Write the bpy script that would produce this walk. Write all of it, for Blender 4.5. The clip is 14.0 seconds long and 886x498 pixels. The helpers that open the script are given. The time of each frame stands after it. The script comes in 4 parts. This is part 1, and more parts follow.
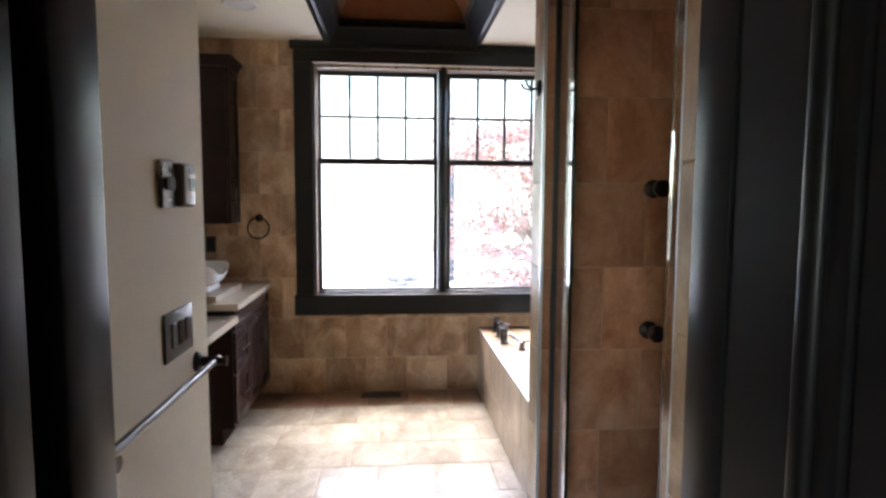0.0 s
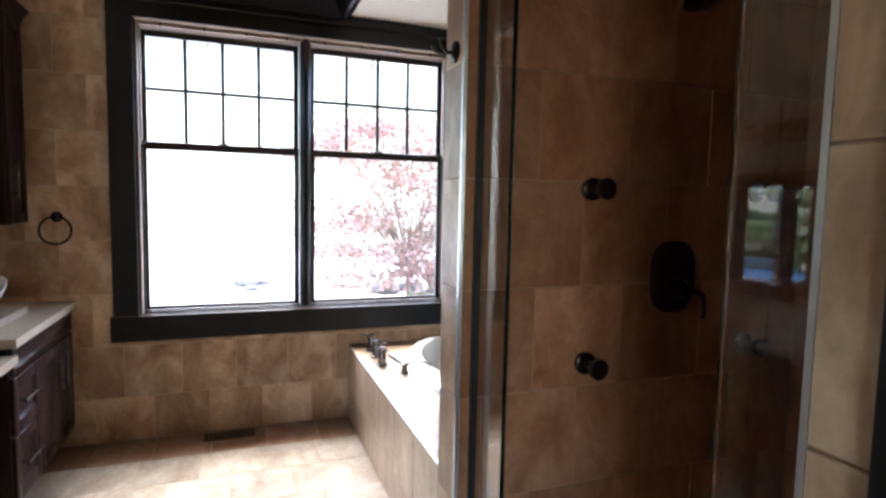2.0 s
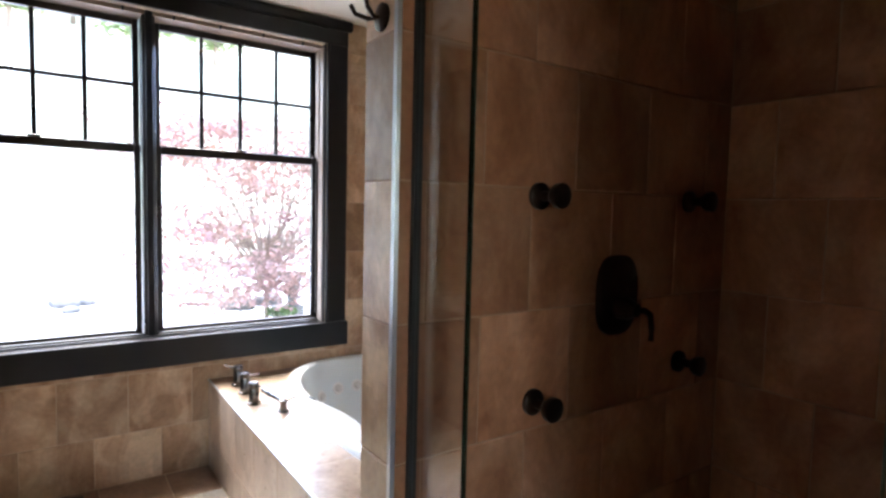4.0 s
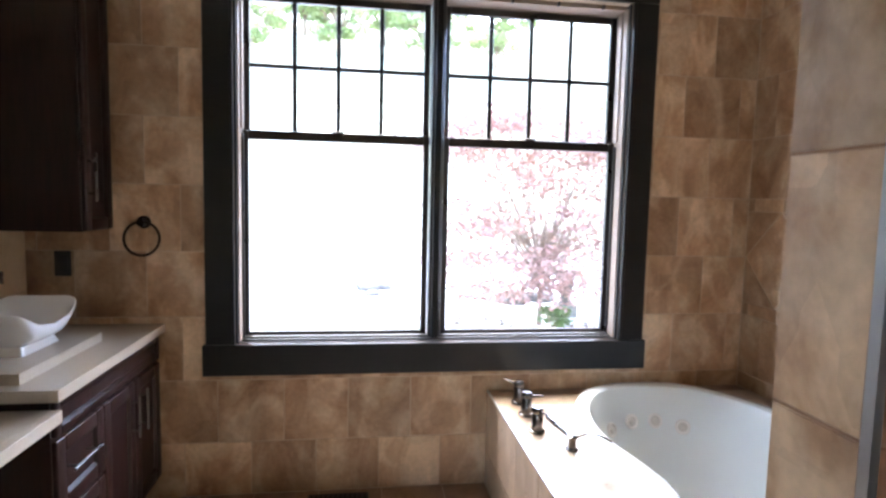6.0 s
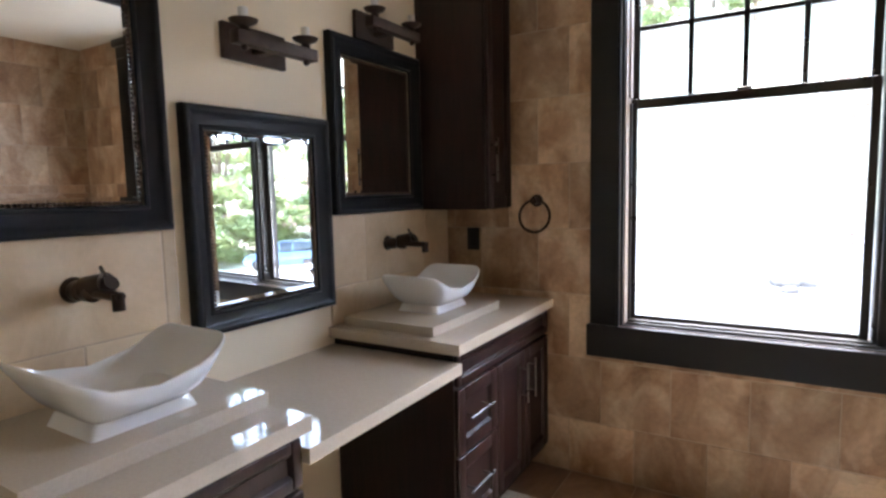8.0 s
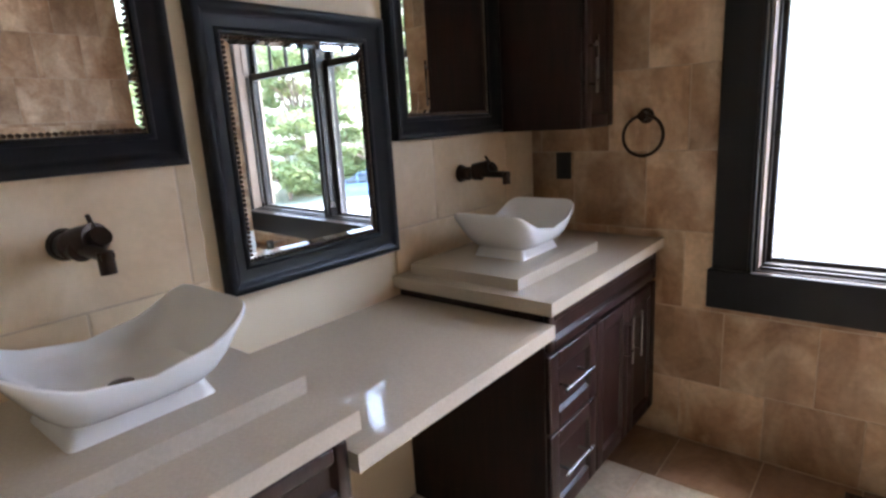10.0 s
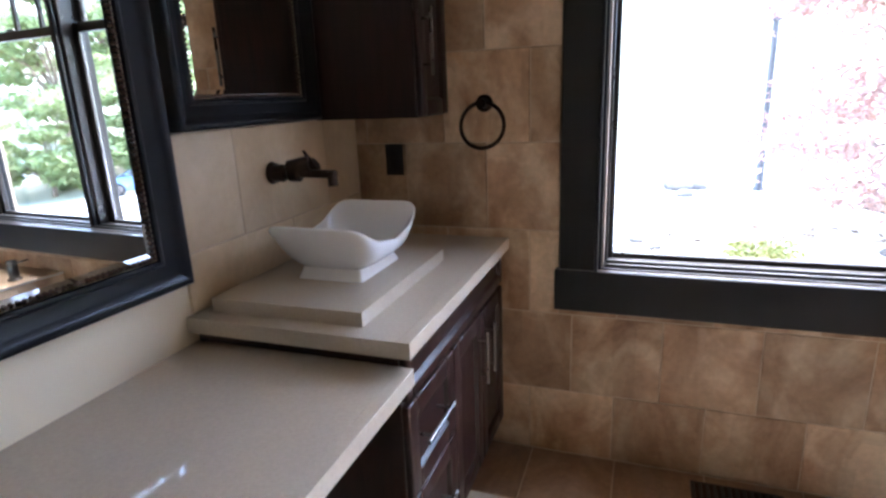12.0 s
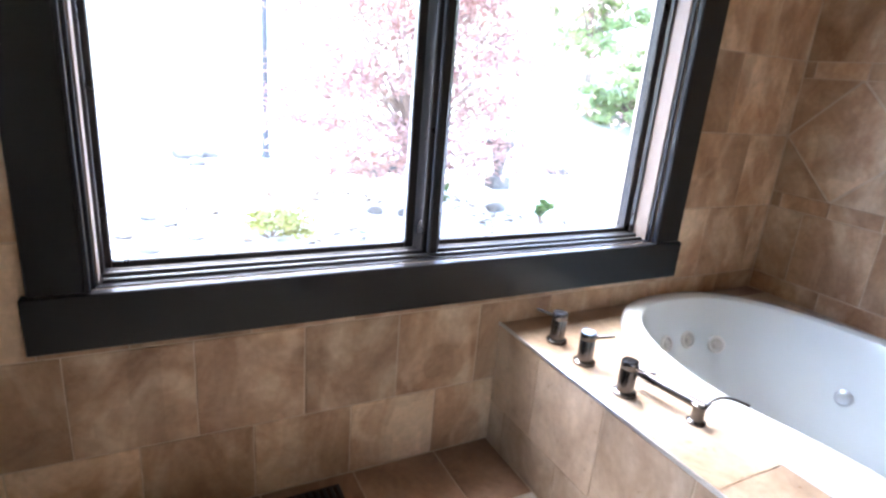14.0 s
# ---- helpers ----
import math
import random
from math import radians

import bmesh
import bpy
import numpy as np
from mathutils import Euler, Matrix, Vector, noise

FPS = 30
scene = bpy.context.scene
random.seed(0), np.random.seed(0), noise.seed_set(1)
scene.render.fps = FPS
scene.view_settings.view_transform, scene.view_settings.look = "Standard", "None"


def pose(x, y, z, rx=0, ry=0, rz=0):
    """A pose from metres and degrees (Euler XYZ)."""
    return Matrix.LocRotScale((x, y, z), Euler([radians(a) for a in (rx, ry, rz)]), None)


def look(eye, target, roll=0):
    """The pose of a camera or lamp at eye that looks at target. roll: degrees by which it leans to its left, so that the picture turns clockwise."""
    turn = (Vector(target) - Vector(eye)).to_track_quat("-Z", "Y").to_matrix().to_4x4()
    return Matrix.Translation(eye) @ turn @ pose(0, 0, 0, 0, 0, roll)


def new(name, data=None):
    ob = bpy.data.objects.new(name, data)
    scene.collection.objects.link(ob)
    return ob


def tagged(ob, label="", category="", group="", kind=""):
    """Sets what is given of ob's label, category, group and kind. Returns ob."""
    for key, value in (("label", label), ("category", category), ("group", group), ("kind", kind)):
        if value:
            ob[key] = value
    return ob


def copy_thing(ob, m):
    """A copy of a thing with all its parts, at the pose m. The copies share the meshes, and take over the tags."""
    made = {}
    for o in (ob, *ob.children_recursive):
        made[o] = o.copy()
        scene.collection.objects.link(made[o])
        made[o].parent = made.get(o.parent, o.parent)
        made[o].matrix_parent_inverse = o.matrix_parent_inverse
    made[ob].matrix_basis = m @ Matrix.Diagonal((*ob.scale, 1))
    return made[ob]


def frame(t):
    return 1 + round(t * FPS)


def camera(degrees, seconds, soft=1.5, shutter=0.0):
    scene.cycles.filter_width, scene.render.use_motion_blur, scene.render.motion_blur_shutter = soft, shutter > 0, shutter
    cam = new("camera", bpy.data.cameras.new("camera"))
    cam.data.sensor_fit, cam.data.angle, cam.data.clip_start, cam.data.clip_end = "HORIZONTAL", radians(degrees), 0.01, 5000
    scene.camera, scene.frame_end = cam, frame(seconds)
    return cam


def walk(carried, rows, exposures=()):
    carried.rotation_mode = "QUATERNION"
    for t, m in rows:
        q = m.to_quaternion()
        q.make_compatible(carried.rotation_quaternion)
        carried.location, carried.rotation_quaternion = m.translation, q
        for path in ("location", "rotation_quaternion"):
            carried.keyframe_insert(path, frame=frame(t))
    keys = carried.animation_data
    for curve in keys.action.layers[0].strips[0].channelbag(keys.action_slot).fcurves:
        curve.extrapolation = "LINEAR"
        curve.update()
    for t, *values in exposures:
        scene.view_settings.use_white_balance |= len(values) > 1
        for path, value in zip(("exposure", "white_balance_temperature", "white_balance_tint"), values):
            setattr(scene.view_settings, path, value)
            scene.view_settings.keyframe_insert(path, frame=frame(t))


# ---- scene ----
cam = camera(76.5, 14.0, soft=2.6)
PATH = [
    (0, (-0.384, -0.027, 1.477), (-0.208, 1.958, 1.311), 0.3),
    (0.5, (-0.366, 0.147, 1.482), (-0.153, 2.128, 1.314), 0.2),
    (1, (-0.368, 0.311, 1.475), (-0.053, 2.279, 1.306), 0.6),
    (1.5, (-0.406, 0.466, 1.484), (0.093, 2.395, 1.309), 1.0),
    (2, (-0.419, 0.556, 1.484), (0.265, 2.428, 1.316), 1.2),
    (2.5, (-0.406, 0.682, 1.48), (0.45, 2.482, 1.32), 1.5),
    (2.7, (-0.399, 0.731, 1.482), (0.525, 2.498, 1.325), 1.5),
    (4.8, (-0.456, 1.179, 1.487), (0.703, 2.804, 1.362), 1.3),
    (5, (-0.429, 1.257, 1.488), (0.633, 2.947, 1.354), 1.5),
    (5.5, (-0.391, 1.409, 1.484), (0.309, 3.277, 1.332), 1.4),
    (6, (-0.365, 1.499, 1.483), (-0.087, 3.473, 1.312), 1.3),
    (6.5, (-0.297, 1.552, 1.477), (-0.491, 3.535, 1.299), 0.7),
    (7, (-0.345, 1.614, 1.469), (-0.872, 3.535, 1.287), 0.1),
    (7.5, (-0.356, 1.624, 1.445), (-1.157, 3.447, 1.257), -0.4),
    (8, (-0.346, 1.677, 1.409), (-1.377, 3.379, 1.204), -1.3),
    (8.5, (-0.373, 1.759, 1.405), (-1.531, 3.367, 1.136), -1.8),
    (8.7, (-0.401, 1.792, 1.406), (-1.591, 3.372, 1.107), -2.0),
    (10.8, (-0.727, 2.155, 1.367), (-1.958, 3.649, 0.863), -4.0),
    (11, (-0.767, 2.184, 1.369), (-1.934, 3.725, 0.853), -3.7),
    (11.5, (-0.831, 2.257, 1.369), (-1.781, 3.937, 0.844), -3.0),
    (12, (-0.842, 2.326, 1.381), (-1.504, 4.139, 0.857), -2.3),
    (12.5, (-0.802, 2.395, 1.462), (-1.16, 4.271, 0.871), -1.2),
    (13, (-0.781, 2.501, 1.431), (-0.753, 4.415, 0.851), -0.0),
    (13.5, (-0.876, 2.659, 1.402), (-0.324, 4.486, 0.805), 3.2),
    (14, (-0.822, 2.735, 1.368), (0.079, 4.415, 0.763), 4.9),
]
walk(cam, [(t, look(eye, target, roll)) for t, eye, target, roll in PATH], exposures=[(0.0, 4.96, 7150, 13), (2.5, 4.92, 6850, 13), (6.0, 5.2, 6750, 13), (8.5, 5.18, 7150, 13), (12.0, 5.18, 6450, 14), (14.0, 5.3, 6350, 14)])

# ---- light ----
SUN_EL, SUN_AZ = 58.0, 2.0
world = bpy.data.worlds.new("sky")
scene.world = world
world.use_nodes = True
wn = world.node_tree.nodes
sky = wn.new("ShaderNodeTexSky")
sky.sky_type = "NISHITA"
sky.sun_disc = False
sky.sun_elevation, sky.sun_rotation = radians(SUN_EL), radians(SUN_AZ)
wn["Background"].inputs["Strength"].default_value = 0.15
world.node_tree.links.new(sky.outputs["Color"], wn["Background"].inputs["Color"])
sun_data = bpy.data.lights.new("sun", "SUN")
sun_data.energy, sun_data.angle, sun_data.color = 0.25, radians(32), (1.0, 0.97, 0.93)
sun = new("sun", sun_data)
sdir = Vector((math.sin(radians(SUN_AZ)) * math.cos(radians(SUN_EL)), math.cos(radians(SUN_AZ)) * math.cos(radians(SUN_EL)), math.sin(radians(SUN_EL))))
sun.matrix_world = look((0, 0, 20), Vector((0, 0, 20)) - sdir)


# ---- materials ----
def material(name, color, rough=0.5, metal=0.0, vary=0.0, scale=8.0, bump=0.0, bump_scale=60.0, rough_vary=0.0, color2=None, spec=0.5, coat=0.0, stretch=(1, 1, 1)):
    m = bpy.data.materials.new(name)
    m.use_nodes = True
    nt = m.node_tree
    b = nt.nodes["Principled BSDF"]
    b.inputs["Base Color"].default_value = (*color, 1)
    b.inputs["Roughness"].default_value = rough
    b.inputs["Metallic"].default_value = metal
    b.inputs["Specular IOR Level"].default_value = spec
    b.inputs["Coat Weight"].default_value = coat
    co = nt.nodes.new("ShaderNodeTexCoord")
    mp = nt.nodes.new("ShaderNodeMapping")
    mp.inputs["Scale"].default_value = stretch
    nt.links.new(co.outputs["Object"], mp.inputs["Vector"])
    if vary or color2:
        n = nt.nodes.new("ShaderNodeTexNoise")
        n.inputs["Scale"].default_value = scale
        n.inputs["Detail"].default_value = 6
        nt.links.new(mp.outputs["Vector"], n.inputs["Vector"])
        r = nt.nodes.new("ShaderNodeValToRGB")
        r.color_ramp.elements[0].position, r.color_ramp.elements[1].position = 0.3, 0.7
        c2 = color2 or tuple(min(1, c * (1 + vary)) for c in color)
        c1 = color if color2 else tuple(c * (1 - vary) for c in color)
        r.color_ramp.elements[0].color, r.color_ramp.elements[1].color = (*c1, 1), (*c2, 1)
        nt.links.new(n.outputs["Fac"], r.inputs["Fac"])
        nt.links.new(r.outputs["Color"], b.inputs["Base Color"])
    if rough_vary:
        n3 = nt.nodes.new("ShaderNodeTexNoise")
        n3.inputs["Scale"].default_value = scale * 0.7
        n3.inputs["Detail"].default_value = 4
        nt.links.new(mp.outputs["Vector"], n3.inputs["Vector"])
        mr = nt.nodes.new("ShaderNodeMapRange")
        mr.inputs["To Min"].default_value, mr.inputs["To Max"].default_value = max(0.02, rough - rough_vary), rough + rough_vary
        nt.links.new(n3.outputs["Fac"], mr.inputs["Value"])
        nt.links.new(mr.outputs["Result"], b.inputs["Roughness"])
    if bump:
        n2 = nt.nodes.new("ShaderNodeTexNoise")
        n2.inputs["Scale"].default_value = bump_scale
        n2.inputs["Detail"].default_value = 5
        nt.links.new(mp.outputs["Vector"], n2.inputs["Vector"])
        bp = nt.nodes.new("ShaderNodeBump")
        bp.inputs["Strength"].default_value = bump
        bp.inputs["Distance"].default_value = 0.01
        nt.links.new(n2.outputs["Fac"], bp.inputs["Height"])
        nt.links.new(bp.outputs["Normal"], b.inputs["Normal"])
    return m


def stone(name, dark, mid, light, rough, vein=1.0, spec=0.5, tones=(0.72, 1.2), grain=1.0):
    """Polished travertine: each tile takes its own tone and vein from the object's random number."""
    m = bpy.data.materials.new(name)
    m.use_nodes = True
    nt = m.node_tree
    L = nt.links.new
    b = nt.nodes["Principled BSDF"]
    b.inputs["Specular IOR Level"].default_value = spec
    co = nt.nodes.new("ShaderNodeTexCoord")
    oi = nt.nodes.new("ShaderNodeObjectInfo")
    off = nt.nodes.new("ShaderNodeVectorMath")
    off.operation = "SCALE"
    off.inputs[0].default_value = (37.0, 91.0, 53.0)
    L(oi.outputs["Random"], off.inputs["Scale"])
    add = nt.nodes.new("ShaderNodeVectorMath")
    L(co.outputs["Object"], add.inputs[0])
    L(off.outputs["Vector"], add.inputs[1])
    rot = nt.nodes.new("ShaderNodeMapping")
    rot.inputs["Scale"].default_value = (1.3, 1.0, 0.85)
    turn = nt.nodes.new("ShaderNodeVectorMath")
    turn.operation = "SCALE"
    turn.inputs[0].default_value = (0.3, 2.2, 0.3)
    L(oi.outputs["Random"], turn.inputs["Scale"])
    L(turn.outputs["Vector"], rot.inputs["Rotation"])
    L(add.outputs["Vector"], rot.inputs["Vector"])
    n = nt.nodes.new("ShaderNodeTexNoise")
    n.inputs["Scale"].default_value, n.inputs["Detail"].default_value, n.inputs["Distortion"].default_value = 3.4, 12.0, 0.7
    n.inputs["Roughness"].default_value = 0.62
    L(rot.outputs["Vector"], n.inputs["Vector"])
    r = nt.nodes.new("ShaderNodeValToRGB")
    e = r.color_ramp.elements
    e[0].position, e[0].color = 0.33, (*dark, 1)
    e[1].position, e[1].color = 0.65, (*light, 1)
    e.new(0.5).color = (*mid, 1)
    L(n.outputs["Fac"], r.inputs["Fac"])
    # angular patches, as the stone is built of broken layers
    warp = nt.nodes.new("ShaderNodeMapping")
    warp.inputs["Scale"].default_value = (1.0, 1.0, 0.55)
    L(add.outputs["Vector"], warp.inputs["Vector"])
    vo = nt.nodes.new("ShaderNodeTexVoronoi")
    vo.distance = "CHEBYCHEV"
    vo.inputs["Scale"].default_value = 9.0
    L(warp.outputs["Vector"], vo.inputs["Vector"])
    sep = nt.nodes.new("ShaderNodeSeparateColor")
    L(vo.outputs["Color"], sep.inputs["Color"])
    patch = nt.nodes.new("ShaderNodeMapRange")
    patch.inputs["To Min"].default_value, patch.inputs["To Max"].default_value = 1 - 0.10 * vein, 1 + 0.08 * vein
    L(sep.outputs["Red"], patch.inputs["Value"])
    # cream seams and pits
    n4 = nt.nodes.new("ShaderNodeTexNoise")
    n4.inputs["Scale"].default_value, n4.inputs["Detail"].default_value, n4.inputs["Distortion"].default_value = 4.0, 9.0, 0.7
    L(rot.outputs["Vector"], n4.inputs["Vector"])
    seam = nt.nodes.new("ShaderNodeMapRange")
    seam.inputs["From Min"].default_value, seam.inputs["From Max"].default_value = 0.53, 0.68
    seam.inputs["To Max"].default_value = 0.55 * vein
    L(n4.outputs["Fac"], seam.inputs["Value"])
    cream = nt.nodes.new("ShaderNodeMix")
    cream.data_type = "RGBA"
    L(seam.outputs["Result"], cream.inputs["Factor"])
    L(r.outputs["Color"], cream.inputs["A"])
    cream.inputs["B"].default_value = (*[min(0.75, c * 1.22 + 0.04) for c in light], 1)
    n2 = nt.nodes.new("ShaderNodeTexNoise")
    n2.inputs["Scale"].default_value, n2.inputs["Detail"].default_value = 45.0, 6.0
    L(add.outputs["Vector"], n2.inputs["Vector"])
    r2 = nt.nodes.new("ShaderNodeMapRange")
    r2.inputs["From Min"].default_value, r2.inputs["From Max"].default_value = 0.35, 0.65
    r2.inputs["To Min"].default_value, r2.inputs["To Max"].default_value = 1 - 0.09 * grain, 1 + 0.06 * grain
    L(n2.outputs["Fac"], r2.inputs["Value"])
    tone = nt.nodes.new("ShaderNodeMapRange")
    tone.inputs["To Min"].default_value, tone.inputs["To Max"].default_value = tones
    L(oi.outputs["Random"], tone.inputs["Value"])
    mul = nt.nodes.new("ShaderNodeMath")
    mul.operation = "MULTIPLY"
    pm = nt.nodes.new("ShaderNodeMath")
    pm.operation = "MULTIPLY"
    L(r2.outputs["Result"], pm.inputs[0])
    L(patch.outputs["Result"], pm.inputs[1])
    L(pm.outputs["Value"], mul.inputs[0])
    L(tone.outputs["Result"], mul.inputs[1])
    mix = nt.nodes.new("ShaderNodeVectorMath")
    mix.operation = "SCALE"
    L(cream.outputs["Result"], mix.inputs[0])
    L(mul.outputs["Value"], mix.inputs["Scale"])
    L(mix.outputs["Vector"], b.inputs["Base Color"])
    rr = nt.nodes.new("ShaderNodeMapRange")
    rr.inputs["To Min"].default_value, rr.inputs["To Max"].default_value = rough * 0.7, rough * 1.4
    L(n2.outputs["Fac"], rr.inputs["Value"])
    L(rr.outputs["Result"], b.inputs["Roughness"])
    bp = nt.nodes.new("ShaderNodeBump")
    bp.inputs["Strength"].default_value, bp.inputs["Distance"].default_value = 0.3, 0.012
    L(n.outputs["Fac"], bp.inputs["Height"])
    L(bp.outputs["Normal"], b.inputs["Normal"])
    return m


def glass(name, tint=(1, 1, 1), rough=0.0):
    m = bpy.data.materials.new(name)
    m.use_nodes = True
    b = m.node_tree.nodes["Principled BSDF"]
    b.inputs["Base Color"].default_value = (*tint, 1)
    b.inputs["Roughness"].default_value = rough
    b.inputs["Transmission Weight"].default_value = 1.0
    b.inputs["IOR"].default_value = 1.45
    return m


STONE_WALL = stone("travertine wall", (0.285, 0.155, 0.082), (0.435, 0.277, 0.166), (0.57, 0.42, 0.28), 0.36, vein=1.0, spec=0.4, tones=(0.76, 1.2))
STONE_FLOOR = stone("travertine floor", (0.41, 0.35, 0.28), (0.51, 0.455, 0.385), (0.60, 0.555, 0.49), 0.17, vein=0.7, tones=(0.86, 1.1))
STONE_SPLASH = stone("travertine splash", (0.53, 0.385, 0.24), (0.60, 0.455, 0.295), (0.66, 0.52, 0.36), 0.35, vein=0.25, spec=0.4, tones=(0.93, 1.07), grain=0.35)
# Wall travertine darkened and reddened: the shower's dim, warm shade put into colour.
STONE_WALL_SHADED = stone("wall travertine shaded red-brown", (0.25, 0.096, 0.044), (0.375, 0.163, 0.084), (0.475, 0.242, 0.14), 0.4, vein=0.6, spec=0.35, tones=(0.76, 1.2))
STONE_BORDER = stone("dark travertine border", (0.155, 0.083, 0.047), (0.235, 0.138, 0.083), (0.32, 0.205, 0.135), 0.32, vein=0.6, spec=0.4, tones=(0.85, 1.15))
STONE_DECK = stone("travertine deck", (0.32, 0.22, 0.14), (0.44, 0.325, 0.225), (0.54, 0.43, 0.32), 0.3, vein=0.6, tones=(0.9, 1.1))
# Grout of the shower's walls, darkened to go with the shaded tiles.
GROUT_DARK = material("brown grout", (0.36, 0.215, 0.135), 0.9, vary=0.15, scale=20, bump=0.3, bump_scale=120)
GROUT = material("grout", (0.50, 0.39, 0.28), 0.9, vary=0.15, scale=20, bump=0.3, bump_scale=120)
PAINT = material("cream paint", (0.80, 0.69, 0.51), 0.75, vary=0.03, scale=3, bump=0.06, bump_scale=180)
CEIL = material("ceiling paint", (0.78, 0.72, 0.60), 0.85, vary=0.02, scale=3, bump=0.08, bump_scale=200)
TRIM = material("black trim paint", (0.008, 0.0075, 0.008), 0.32, vary=0.12, scale=5, rough_vary=0.03, spec=0.14)
WINDOW_TRIM = material("charcoal window casing paint", (0.0125, 0.012, 0.013), 0.3, vary=0.05, scale=12, spec=0.24)
SASH = material("dark bronze sash", (0.016, 0.011, 0.009), 0.3, vary=0.2, scale=20, rough_vary=0.08)
LINER = material("tan jamb liner", (0.27, 0.20, 0.15), 0.5, vary=0.06, scale=15)
WOOD = material("espresso wood", (0.013, 0.0052, 0.0042), 0.36, spec=0.28, color2=(0.030, 0.0108, 0.008), scale=9, bump=0.08, bump_scale=50, rough_vary=0.08, stretch=(6, 6, 0.6))
QUARTZ = material("cream quartz", (0.50, 0.43, 0.345), 0.06, vary=0.05, scale=140, rough_vary=0.02, spec=0.3)
PORCELAIN = material("white porcelain", (0.80, 0.80, 0.79), 0.05, vary=0.01, scale=5, coat=0.5)
ACRYLIC = material("white acrylic", (0.70, 0.75, 0.75), 0.14, vary=0.01, scale=5, coat=0.4)
BRONZE = material("oil rubbed bronze", (0.035, 0.022, 0.016), 0.35, 0.85, vary=0.3, scale=30, rough_vary=0.1)
IRON = material("brown iron", (0.045, 0.026, 0.018), 0.5, 0.4, vary=0.3, scale=25, bump=0.2, bump_scale=60)
NICKEL = material("dark nickel", (0.12, 0.112, 0.108), 0.25, 1.0, vary=0.06, scale=20, rough_vary=0.05)
PULL = material("satin steel pull", (0.16, 0.155, 0.15), 0.28, 1.0, vary=0.06, scale=20, rough_vary=0.05)
GUNMETAL = material("gunmetal", (0.13, 0.12, 0.11), 0.3, 1.0, vary=0.08, scale=20, rough_vary=0.05)
STEEL = material("brushed aluminium", (0.62, 0.64, 0.66), 0.35, 1.0, vary=0.05, scale=30, rough_vary=0.06)
FRAME = material("black mirror frame", (0.012, 0.012, 0.014), 0.3, vary=0.1, scale=6, rough_vary=0.01, spec=0.16)
BEAD = material("antique bead", (0.10, 0.06, 0.04), 0.35, 0.6, vary=0.3, scale=60)
MIRROR = material("mirror", (0.80, 0.81, 0.80), 0.01, 1.0)
PLASTIC = material("dark plastic", (0.014, 0.013, 0.014), 0.3, vary=0.1, scale=20)
WHITE = material("white plastic", (0.72, 0.70, 0.66), 0.4, vary=0.02, scale=20)
RUBBER = material("black gasket", (0.008, 0.008, 0.008), 0.5, vary=0.1, scale=20)
VAULT = material("copper brown vault", (0.20, 0.075, 0.03), 0.45, color2=(0.28, 0.12, 0.05), scale=4, rough_vary=0.1)
GLASS = glass("window glass")
SHOWER_GLASS = glass("shower glass", (0.96, 0.98, 0.965))
GLASS_EDGE = glass("green glass edge", (0.25, 0.55, 0.45), 0.15)


# ---- mesh helpers ----
def bm_box(bm, x0, x1, y0, y1, z0, z1, bevel=0.0, seg=1):
    r = bmesh.ops.create_cube(bm, size=1, matrix=Matrix.Translation(((x0 + x1) / 2, (y0 + y1) / 2, (z0 + z1) / 2)) @ Matrix.Diagonal((abs(x1 - x0), abs(y1 - y0), abs(z1 - z0), 1)))
    if bevel:
        edges = list({e for v in r["verts"] for e in v.link_edges})
        bmesh.ops.bevel(bm, geom=edges, offset=bevel, segments=seg, affect="EDGES", profile=0.5)


def box(x0, x1, y0, y1, z0, z1, bevel=0.0, seg=1):
    bm = bmesh.new()
    bm_box(bm, x0, x1, y0, y1, z0, z1, bevel, seg)
    return bm


def bm_cyl(bm, p, q, r0, r1=None, n=20, caps=True):
    p, q = Vector(p), Vector(q)
    d = q - p
    m = Matrix.Translation((p + q) / 2) @ d.to_track_quat("Z", "Y").to_matrix().to_4x4()
    bmesh.ops.create_cone(bm, cap_ends=caps, segments=n, radius1=r0, radius2=r0 if r1 is None else r1, depth=d.length, matrix=m)


def cyl(p, q, r0, r1=None, n=20):
    bm = bmesh.new()
    bm_cyl(bm, p, q, r0, r1, n)
    return bm


def tube(points, r, n=10):
    """A round tube along a line of points."""
    bm = bmesh.new()
    pts = [Vector(p) for p in points]
    rings = []
    for i, p in enumerate(pts):
        d = (pts[min(i + 1, len(pts) - 1)] - pts[max(i - 1, 0)]).normalized()
        q = d.to_track_quat("Z", "Y")
        rings.append([bm.verts.new(p + q @ Vector((r * math.cos(2 * math.pi * k / n), r * math.sin(2 * math.pi * k / n), 0))) for k in range(n)])
    for a, b in zip(rings, rings[1:]):
        for k in range(n):
            bm.faces.new((a[k], a[(k + 1) % n], b[(k + 1) % n], b[k]))
    bm.faces.new(rings[0][::-1])
    bm.faces.new(rings[-1])
    return bm


def lathe(profile, n=32, m=None):
    """A turned shape: profile of (radius, height) round z."""
    bm = bmesh.new()
    rings = [[bm.verts.new((r * math.cos(2 * math.pi * k / n), r * math.sin(2 * math.pi * k / n), z)) for k in range(n)] for r, z in profile]
    for a, b in zip(rings, rings[1:]):
        for k in range(n):
            bm.faces.new((a[k], a[(k + 1) % n], b[(k + 1) % n], b[k]))
    bm.faces.new(rings[0][::-1])
    bm.faces.new(rings[-1])
    if m is not None:
        bm.transform(m)
    return bm


